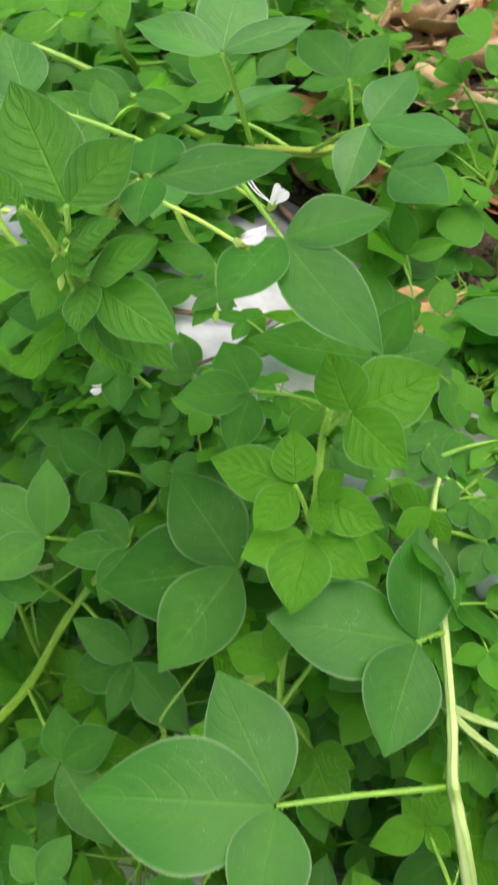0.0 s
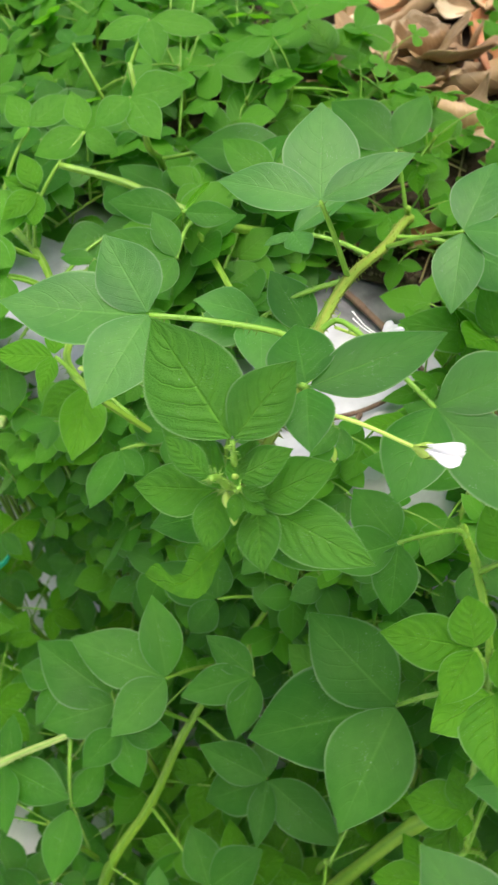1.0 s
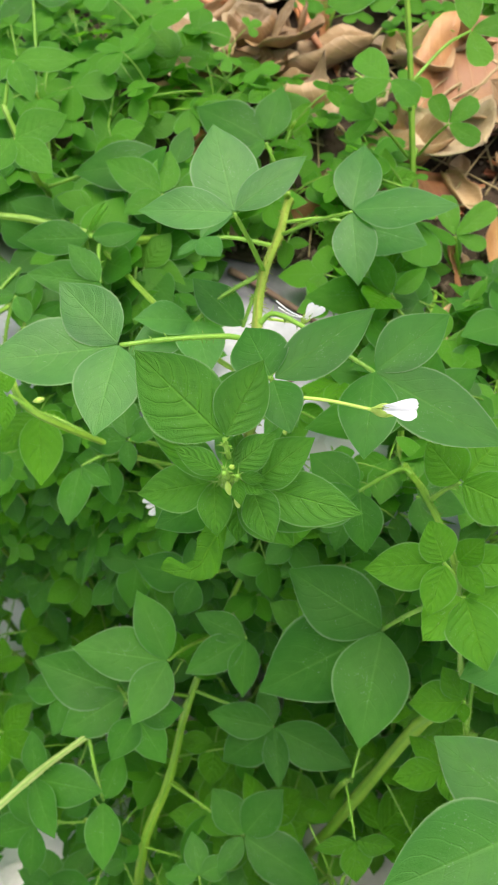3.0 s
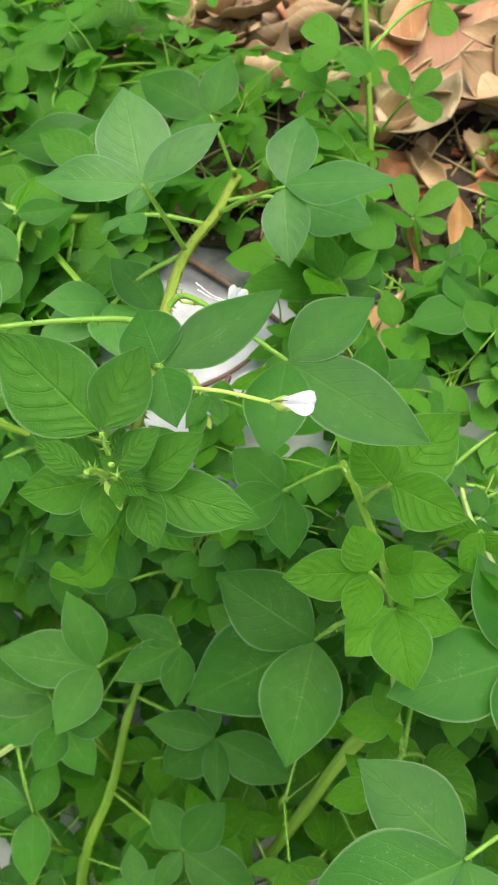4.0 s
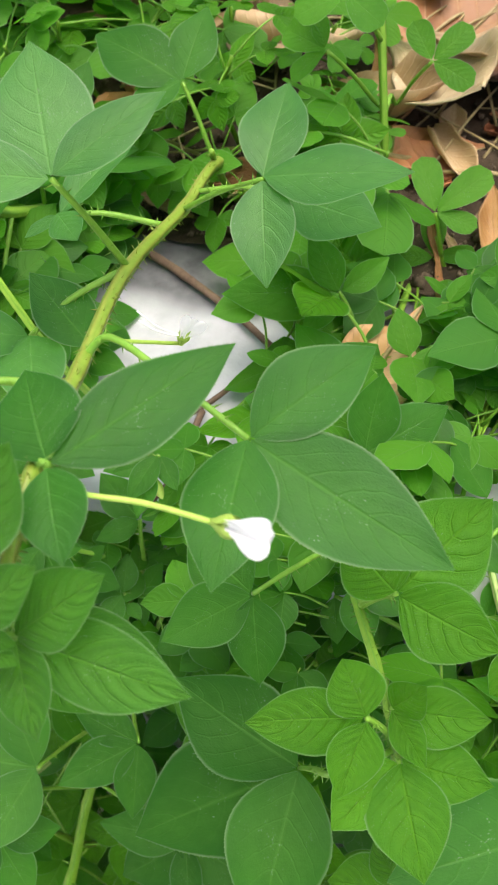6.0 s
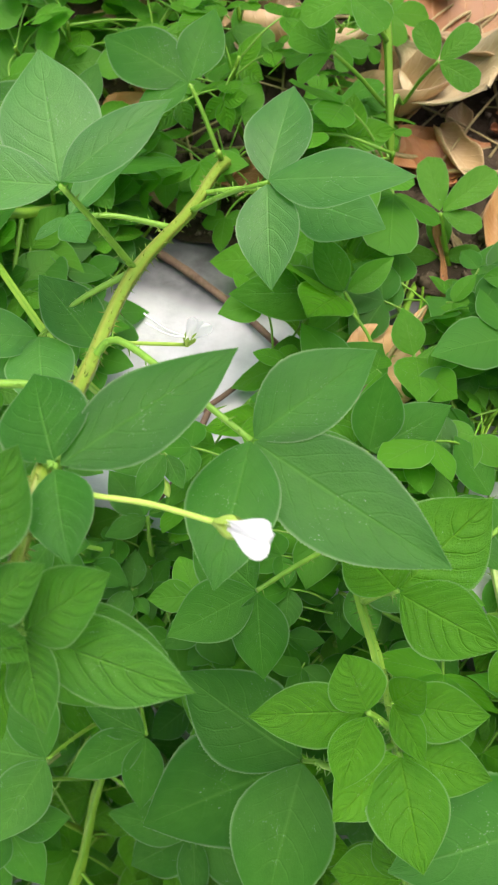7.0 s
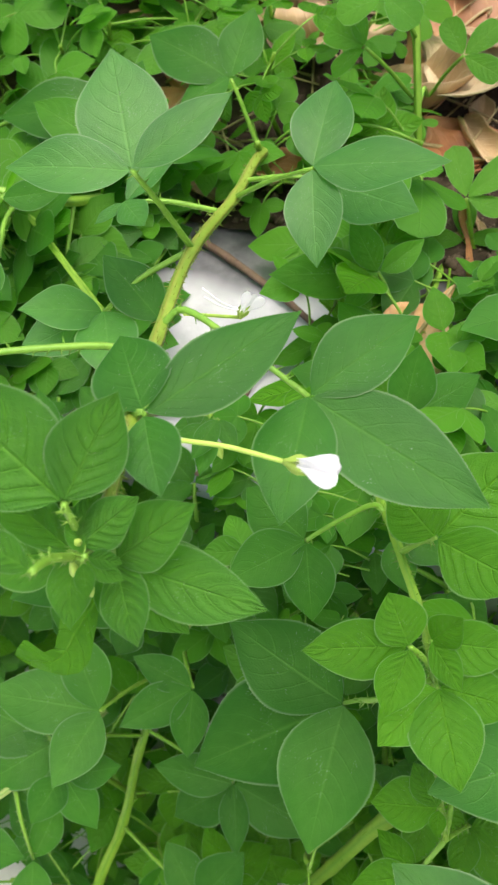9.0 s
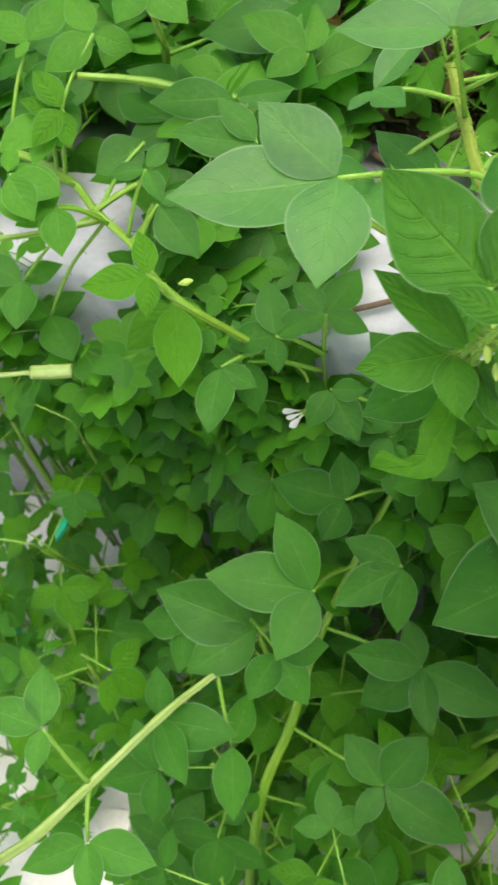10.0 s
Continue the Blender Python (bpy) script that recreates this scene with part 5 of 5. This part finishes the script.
def bed_growth():
    """Low seedlings behind the kerb: a close carpet on one side, scattered ones among the dead leaves on the other."""
    rng = random.Random(77)
    seed = 3000
    for a in range(-16, 5):
        for row in range(7):
            aa, ss = 0.022 * a + rng.uniform(-0.010, 0.010), 0.219 + 0.025 * row + rng.uniform(-0.010, 0.010)
            root = slant(aa, ss, BED - 0.001)
            bare = max(0.0, min(1.0, (root.x - litter_edge(root.y) + 0.012) / 0.03))
            keep = 1.0 - 0.66 * bare if row > 1 else 1.0 - 0.25 * bare
            if rng.random() > keep or root.x > 0.26 or root.x < -0.30:
                continue
            height = rng.uniform(0.010, 0.034) * (1.0 if row else 0.5) * (1 - 0.45 * bare)
            top = root + Vector((rng.uniform(-0.008, 0.008), rng.uniform(-0.012, 0.004), height))
            seedling(root, top, rng.randrange(7, 12), rng.uniform(0.68, 1.15) * (1 - 0.25 * bare), rng.choice(("round", "small", "young", "round", "small")), seed,
                     "low green seedling with three-parted leaves in the raised bed")
            seed += 1
    for k in range(16):
        root = Vector((rng.uniform(0.070, 0.165), rng.uniform(0.205, 0.275), BED - 0.001))
        if root.x + root.y < 0.305:
            continue
        seedling(root, root + Vector((rng.uniform(-0.004, 0.004), rng.uniform(-0.004, 0.004), rng.uniform(0.006, 0.014))), 7, rng.uniform(0.45, 0.75), "round", 3900 + k,
                 "tiny round-leaved seedling among brown leaves")


bed_growth()


def kerb_growth():
    """Weeds that lean out over the kerb from its soil side, and others that rise over its front edge; two stretches stay open."""
    rng = random.Random(91)
    for k in range(34):
        a = rng.uniform(-0.108, 0.06)
        root = slant(a, BACK + 0.008, BED - 0.001)
        reach = rng.uniform(0.012, 0.070)
        top = slant(a + rng.uniform(-0.015, 0.015), BACK - reach, BED + rng.uniform(0.001, 0.006))
        seedling(root, top, 9, rng.uniform(0.9, 1.4), rng.choice(("small", "small", "small", "young")), 4000 + k, "green weed trailing from the soil over the white kerb", thick=0.00030, low=0.1)
    for k in range(40):
        a = rng.choice((rng.uniform(-0.32, -0.252), rng.uniform(-0.28, -0.240), rng.uniform(-0.193, -0.178)))
        root = slant(a, BACK + 0.008, BED - 0.001)
        top = slant(a + rng.uniform(-0.008, 0.008), BACK - rng.uniform(0.005, 0.062), BED + rng.uniform(0.006, 0.016))
        seedling(root, top, 9, rng.uniform(0.9, 1.4), rng.choice(("small", "mature", "mature")), 4100 + k, "green weed trailing from the soil over the white kerb", thick=0.00042, room=0.002)
    for k in range(18):
        a, s = rng.uniform(-0.38, -0.255), rng.uniform(0.214, 0.285)
        root = slant(a, s, BED - 0.001)
        weed(root, root + Vector((rng.uniform(-0.01, 0.01), rng.uniform(-0.012, 0.0), rng.uniform(0.018, 0.040))), 7, 0.020, rng.choice(("small", "mature", "young")), 4150 + k,
             "bright green weed crowding the soil behind the kerb", 0.024, 0.0009, 0.2)
    for k in range(18):
        a = rng.uniform(-0.192, -0.160)
        root = slant(a, BACK + 0.006, BED - 0.001)
        top = slant(a + rng.uniform(-0.012, 0.006), rng.uniform(0.146, 0.175), BED + rng.uniform(0.002, 0.008))
        seedling(root, top, 9, rng.uniform(0.7, 1.0), rng.choice(("small", "mature", "mature")), 4180 + k, "green weed trailing from the soil over the white kerb", thick=0.00042, low=0.5, room=0.002)
    for k in range(22):
        a = rng.uniform(-0.088, -0.035)
        root = slant(a, BACK + 0.006, BED - 0.001)
        top = slant(a + rng.uniform(-0.010, 0.010), rng.uniform(0.142, 0.180), BED + rng.uniform(0.001, 0.006))
        seedling(root, top, 10, rng.uniform(0.7, 1.05), rng.choice(("small", "small", "mature")), 4330 + k, "green weed trailing from the soil over the white kerb", thick=0.00042, low=0.3, room=0.002)
    for k in range(22):
        a = rng.uniform(-0.192, -0.158)
        root = slant(a, 0.134, PAVE)
        top = slant(a + rng.uniform(-0.006, 0.006), rng.uniform(0.138, 0.166), BED + rng.uniform(0.002, 0.008))
        seedling(root, top, 16, rng.uniform(0.6, 0.9), rng.choice(("mature", "mature", "small")), 4360 + k, "thin green weed climbing over the edge of the kerb", "climbing_weed", "climbing weeds", 0.0008, 0.5, room=0.0005)
    for k in range(14):
        a = rng.uniform(-0.165, -0.118)
        root = slant(a, 0.131 + rng.uniform(-0.004, 0.004), PAVE)
        top = root + slant(rng.uniform(-0.006, 0.006), rng.uniform(-0.004, 0.004), rng.uniform(0.170, 0.184))
        seedling(root, top, 15, rng.uniform(0.5, 0.8), rng.choice(("mature", "mature", "small")), 4440 + k, "thin green weed climbing the front of the kerb", "climbing_weed", "climbing weeds", 0.0008, 0.7, 225, 0.001)
    for k in range(22):
        a = rng.uniform(-0.120, -0.020)
        root = slant(a, 0.130 + rng.uniform(-0.006, 0.004), PAVE)
        top = root + slant(rng.uniform(-0.01, 0.01), rng.uniform(-0.004, 0.012), rng.uniform(0.178, 0.196))
        seedling(root, top, 15, rng.uniform(0.65, 1.1), rng.choice(("mature", "small")), 4400 + k, "thin green weed climbing the front of the kerb", "climbing_weed", "climbing weeds", 0.0009, 0.6, 225, 0.002)
    for k in range(58):
        a = -0.32 + 0.0057 * k + rng.uniform(-0.003, 0.003)
        window = -0.157 < a < -0.122 or -0.240 < a < -0.194
        high = rng.uniform(0.168, 0.182) if window else rng.uniform(0.172, 0.204)
        root = slant(a, 0.134 + rng.uniform(-0.005, 0.003), PAVE)
        top = root + slant(rng.uniform(-0.01, 0.01), rng.uniform(-0.008, 0.0) if window else rng.uniform(0.0, 0.020), high)
        seedling(root, top, 16, rng.uniform(0.60, 1.05), rng.choice(("mature", "mature", "small")), 4200 + k, "thin green weed climbing the front of the kerb", "climbing_weed", "climbing weeds", 0.0009, 0.4 if k % 2 else 0.65, 225, 0.002)


kerb_growth()


def undergrowth():
    """Low weeds on the paving, in the shade of the taller ones."""
    rng = random.Random(15)
    for k in range(50):
        root = slant(rng.uniform(-0.12, 0.12), rng.uniform(-0.02, 0.125), PAVE)
        top = root + Vector((rng.uniform(-0.012, 0.012), rng.uniform(-0.015, 0.005), rng.uniform(0.02, 0.06)))
        seedling(root, top, 8, rng.uniform(1.3, 1.9), rng.choice(("mature", "small")), 4500 + k, "low shaded weed on the paving under taller ones")
    for k in range(14):
        root = Vector((rng.uniform(-0.110, -0.045), rng.uniform(0.130, 0.190), PAVE))
        top = root + Vector((rng.uniform(-0.015, 0.015), rng.uniform(-0.015, 0.005), rng.uniform(0.03, 0.07)))
        seedling(root, top, 8, rng.uniform(0.8, 1.25), rng.choice(("mature", "mature", "small")), 4560 + k, "low shaded weed on the paving under taller ones")
    for k in range(38):
        root = Vector((rng.uniform(-0.19, -0.045), rng.uniform(0.03, 0.26), PAVE))
        top = root + Vector((rng.uniform(-0.02, 0.02), rng.uniform(-0.02, 0.005), rng.uniform(0.03, 0.095)))
        seedling(root, top, 9, rng.uniform(0.5, 0.95), rng.choice(("mature", "mature", "small")), 4600 + k, "spindly green weed on the open paving", low=0.35)
    for k in range(8):
        root = Vector((-0.190 + 0.007 * k + rng.uniform(-0.010, 0.010), 0.262 + rng.uniform(-0.022, 0.022), PAVE))
        top = root + Vector((rng.uniform(-0.015, 0.015), rng.uniform(-0.02, 0.005), rng.uniform(0.04, 0.08)))
        seedling(root, top, 8, rng.uniform(0.9, 1.3), rng.choice(("mature", "small")), 4700 + k, "spindly green weed on the open paving", low=0.3)


undergrowth()


# ---- dead leaves ----
def dead_leaf(at, turn, long, wide, curl, roll, mat, seed, tilt=(0, 0), label="dry curled brown leaf lying on the soil", name="dead_leaf"):
    """A fallen leaf: its sides curl up round the midrib, its length bends, and its margin is crinkled."""
    rng = random.Random(seed)
    bm = bmesh.new()
    uv = bm.loops.layers.uv.new("UVMap")
    nu, nv = 16, 10
    grid = {}
    lobe = rng.uniform(0, 6)
    for i in range(nu + 1):
        s = i / nu
        half = 0.5 * wide * (math.sin(math.pi * min(1, 0.04 + 0.96 * s)) ** 0.7 + 0.02) * (1 + 0.10 * math.sin(11 * s + lobe))
        for j in range(nv + 1):
            v = 2 * j / nv - 1
            bend = curl * v * (0.6 + 0.5 * math.sin(3 * s + lobe))
            y = half * (math.sin(bend) / curl if abs(curl) > 1e-3 else v)
            z = half * (1 - math.cos(bend)) / max(curl, 1e-3) + long * roll * (s - 0.5) ** 2
            crinkle = 0.045 * wide * noise.noise(Vector((s * 5 + seed, v * 2.5, 0))) + 0.03 * wide * abs(v) ** 3 * math.sin(17 * s + 3 * v + lobe)
            grid[i, j] = (bm.verts.new(((s - 0.5) * long * (1 - 0.25 * abs(roll)), y, z + crinkle)), s, (v + 1) / 2)
    for i in range(nu):
        for j in range(nv):
            quad = [grid[i, j], grid[i + 1, j], grid[i + 1, j + 1], grid[i, j + 1]]
            face = bm.faces.new([q[0] for q in quad])
            for loop, q in zip(face.loops, quad):
                loop[uv].uv = (q[1], q[2])
    low = min(v.co.z for v in bm.verts)
    spine = [grid[i, nv // 2][0].co.copy() for i in range(nu + 1)]
    spine.insert(0, spine[0] + (spine[0] - spine[1]) * 2.5)
    for v in bm.verts:
        v.co.z -= low
    ob = new(name, mesh_of(name, bm, mat))
    ob.matrix_basis = Matrix.Translation(at) @ pose(0, 0, 0, tilt[0], tilt[1], turn)
    thickness = ob.modifiers.new("thickness", "SOLIDIFY")
    thickness.thickness = 0.0003
    if seed < 10:
        # the large leaves keep their stiff midrib and stalk
        bm = bmesh.new()
        tube(bm, [p + Vector((0, 0, 0.0003 - low)) for p in spine], 0.0008, 0.0003, 6)
        rib = new("midrib", mesh_of("midrib", bm, STRAW))
        rib.parent = ob
    return tagged(ob, label, name.replace("_", " "), "dead leaves" if name == "dead_leaf" else "leaf scraps")


def litter():
    rng = random.Random(12)
    # the large ones, one by one
    dead_leaf((0.098, 0.338, 0.222), 160, 0.062, 0.034, 1.5, 0.5, DEAD_TAN, 1, (18, 4), "large curled tan dead leaf on the soil")
    dead_leaf((0.142, 0.292, 0.222), 20, 0.085, 0.055, 0.7, 0.3, DEAD_ORANGE, 2, (10, -6), "broad orange-brown dead leaf on the soil")
    dead_leaf((0.112, 0.250, 0.2205), -10, 0.042, 0.022, 0.8, 0.3, DEAD_RUST, 3, (5, 8), "rusty red dead leaf on the soil")
    dead_leaf((0.0680, 0.1920, 0.2290), 35, 0.030, 0.023, 0.7, 0.4, DEAD_ORANGE, 4, (24, 0), "small orange dead leaf lying on the kerb")
    dead_leaf((0.072, 0.372, 0.224), 75, 0.070, 0.040, 1.6, 0.5, DEAD_TAN, 5, (12, 10), "large curled tan dead leaf on the soil")
    dead_leaf((0.033, 0.300, 0.222), 30, 0.040, 0.024, 0.8, 0.3, DEAD_RUST, 6, (8, 0), "brown dead leaf half under the weeds")
    for k in range(300):
        x, y = rng.uniform(0.0, 0.25), rng.uniform(0.255, 0.52)
        if x + y < 0.375 or x < litter_edge(y) - 0.006 or math.hypot(x - 0.138, y - 0.290) < 0.024:
            continue
        dead_leaf((x, y, 0.220 + rng.uniform(0.0, 0.014)), rng.uniform(0, 360), rng.uniform(0.030, 0.068), rng.uniform(0.020, 0.040), rng.uniform(0.6, 2.3), rng.uniform(0.2, 1.1),
                  rng.choice((DEAD_TAN, DEAD_TAN, DEAD_PALE, DEAD_PALE, DEAD_TAN, DEAD_RUST)), 100 + k, (rng.uniform(-25, 25), rng.uniform(-25, 25)))
    # brown leaves among the seedlings, where the soil lies open
    for k in range(46):
        p = Vector((rng.uniform(0.060, 0.165), rng.uniform(0.205, 0.275), BED + rng.uniform(0.001, 0.004)))
        if p.x + p.y < 0.305:
            continue
        dead_leaf(p, rng.uniform(0, 360), rng.uniform(0.014, 0.034), rng.uniform(0.008, 0.017), rng.uniform(0.6, 2.0), rng.uniform(0.1, 0.7),
                  rng.choice((DEAD_RUST, DEAD_TAN, DEAD_RUST, DEAD_ORANGE)), 900 + k, (rng.uniform(-15, 15), rng.uniform(-15, 15)), "brown withered leaf among seedlings on the soil")
    # fragments and small leaves along the kerb's soil side
    for k in range(44):
        a, s = rng.uniform(-0.19, 0.06), 0.2145 + 0.055 * rng.random() ** 1.3
        p = slant(a, s, 0.2195 + rng.uniform(0, 0.003))
        dead_leaf(p, rng.uniform(0, 360), rng.uniform(0.007, 0.022), rng.uniform(0.005, 0.012), rng.uniform(0.5, 2.2), rng.uniform(0.1, 0.8),
                  rng.choice((DEAD_TAN, DEAD_PALE, DEAD_RUST, DEAD_TAN)), 700 + k, (rng.uniform(-20, 20), rng.uniform(-20, 20)), "small brown scrap of dead leaf on the soil", "leaf_scrap")


litter()


def twig(points, r, name, mat, label):
    line = curve_points(points, 6)
    bm = bmesh.new()
    tube(bm, [p - line[0] for p in line], r, r * 0.7, 7, 0.1, knots=(6,))
    ob = new(name, mesh_of(name, bm, mat))
    ob.matrix_basis = Matrix.Translation(line[0])
    return tagged(ob, label, name.replace("_", " "))


twig([(-0.0060, 0.2065, 0.2204), (0.0019, 0.2047, 0.2206), (0.0157, 0.2022, 0.2207), (0.0290, 0.2025, 0.2208), (0.0400, 0.2060, 0.2206)], 0.0009, "twig", TWIG, "brown dry twig lying across the white kerb")
twig([(0.0300, 0.2018, 0.2208), (0.0191, 0.1890, 0.2206), (0.0105, 0.1837, 0.2205)], 0.0008, "twig", TWIG, "thin brown twig leaning over the kerb's front edge")
twig([(0.0330, 0.2540, 0.2206), (0.0385, 0.2425, 0.2208), (0.0460, 0.2240, 0.2210), (0.0500, 0.2120, 0.2206)], 0.0012, "twig", TWIG, "bent brown twig lying over the edge of the kerb")


def dry_grass():
    rng = random.Random(31)
    for k in range(60):
        x, y = rng.uniform(0.03, 0.19), rng.uniform(0.232, 0.33)
        if x + y < 0.31:
            continue
        a, long = rng.uniform(0, 6.28), rng.uniform(0.02, 0.06)
        d = Vector((math.cos(a), math.sin(a), 0)) * long
        p = Vector((x, y, 0.2215 + rng.uniform(0, 0.004)))
        twig([p, p + d * 0.5 + Vector((0, 0, rng.uniform(0.0, 0.004))), p + d], rng.uniform(0.0003, 0.0006), "dry_grass_stalk", STRAW, "dry straw-coloured grass stalk on the soil")


dry_grass()


# ---- scraps on the paving ----
def scrap(name, at, turn, long, wide, mat, seed, label):
    rng = random.Random(seed)
    bm = bmesh.new()
    n = 9
    ring = [(math.cos(2 * math.pi * k / n) * rng.uniform(0.6, 1.0) * long / 2, math.sin(2 * math.pi * k / n) * rng.uniform(0.6, 1.0) * wide / 2) for k in range(n)]
    top = [bm.verts.new((x * 0.94, y * 0.94, 0.0012 + rng.uniform(0, 0.0012))) for x, y in ring]
    low = [bm.verts.new((x, y, 0)) for x, y in ring]
    bm.faces.new(top)
    for k in range(n):
        bm.faces.new((low[k], low[(k + 1) % n], top[(k + 1) % n], top[k]))
    ob = new(name, mesh_of(name, bm, mat, False))
    ob.matrix_basis = Matrix.Translation(at) @ pose(0, 0, 0, rng.uniform(-6, 6), rng.uniform(-6, 6), turn)
    return tagged(ob, label, name.replace("_", " "), "litter")


def scraps():
    rng = random.Random(8)
    scrap("plastic_strip", (-0.0976, 0.2410, PAVE + 0.0885), 50, 0.013, 0.0045, PLASTIC, 1, "scrap of bright green plastic caught among the weeds")
    scrap("plastic_strip", (-0.150, 0.250, PAVE + 0.006), 20, 0.020, 0.008, PLASTIC, 2, "scrap of bright green plastic on the paving")
    # loose white bits of no known make, added as pale flecks between the weeds
    for k in range(64):
        x, y = rng.uniform(-0.24, 0.0), rng.uniform(0.02, 0.27)
        if x + y > 0.17:
            continue
        scrap("paper_scrap", (x, y, PAVE + 0.002), rng.uniform(0, 360), rng.uniform(0.008, 0.022), rng.uniform(0.006, 0.016), WHITE_BITS, 20 + k, "small flat white scrap on the paving")


scraps()


def soil_crumbs():
    """Loose clods on the bed, too many to count."""
    rng = random.Random(8)
    verts, faces = [], []
    for k in range(3200):
        a, s = rng.uniform(-0.22, 0.08), 0.212 + 0.13 * rng.random() ** 1.4
        p = slant(a, s, BED + 0.0005)
        p.z += 0.004 * (noise.noise(p * 40 + Vector((3, 0, 0))) + 0.6 * noise.noise(p * 110))
        r = 0.0004 + 0.0019 * rng.random() ** 3
        first = len(verts)
        for d in ((1, 0, 0), (-1, 0, 0), (0, 1, 0), (0, -1, 0), (0, 0, 1), (0, 0, -1)):
            verts.append(p + Vector(d) * r * rng.uniform(0.6, 1.3) + Vector((rng.uniform(-r, r), rng.uniform(-r, r), 0)) * 0.3)
        for i, j in ((0, 2), (2, 1), (1, 3), (3, 0)):
            faces.append((first + i, first + j, first + 4))
            faces.append((first + j, first + i, first + 5))
    me = bpy.data.meshes.new("soil_crumbs")
    me.from_pydata(verts, [], faces)
    me.materials.append(CRUMB)
    me.shade_smooth()
    tagged(new("soil_crumbs", me), "loose crumbs of brown soil and grit on the bed", "soil", kind="stuff")


soil_crumbs()
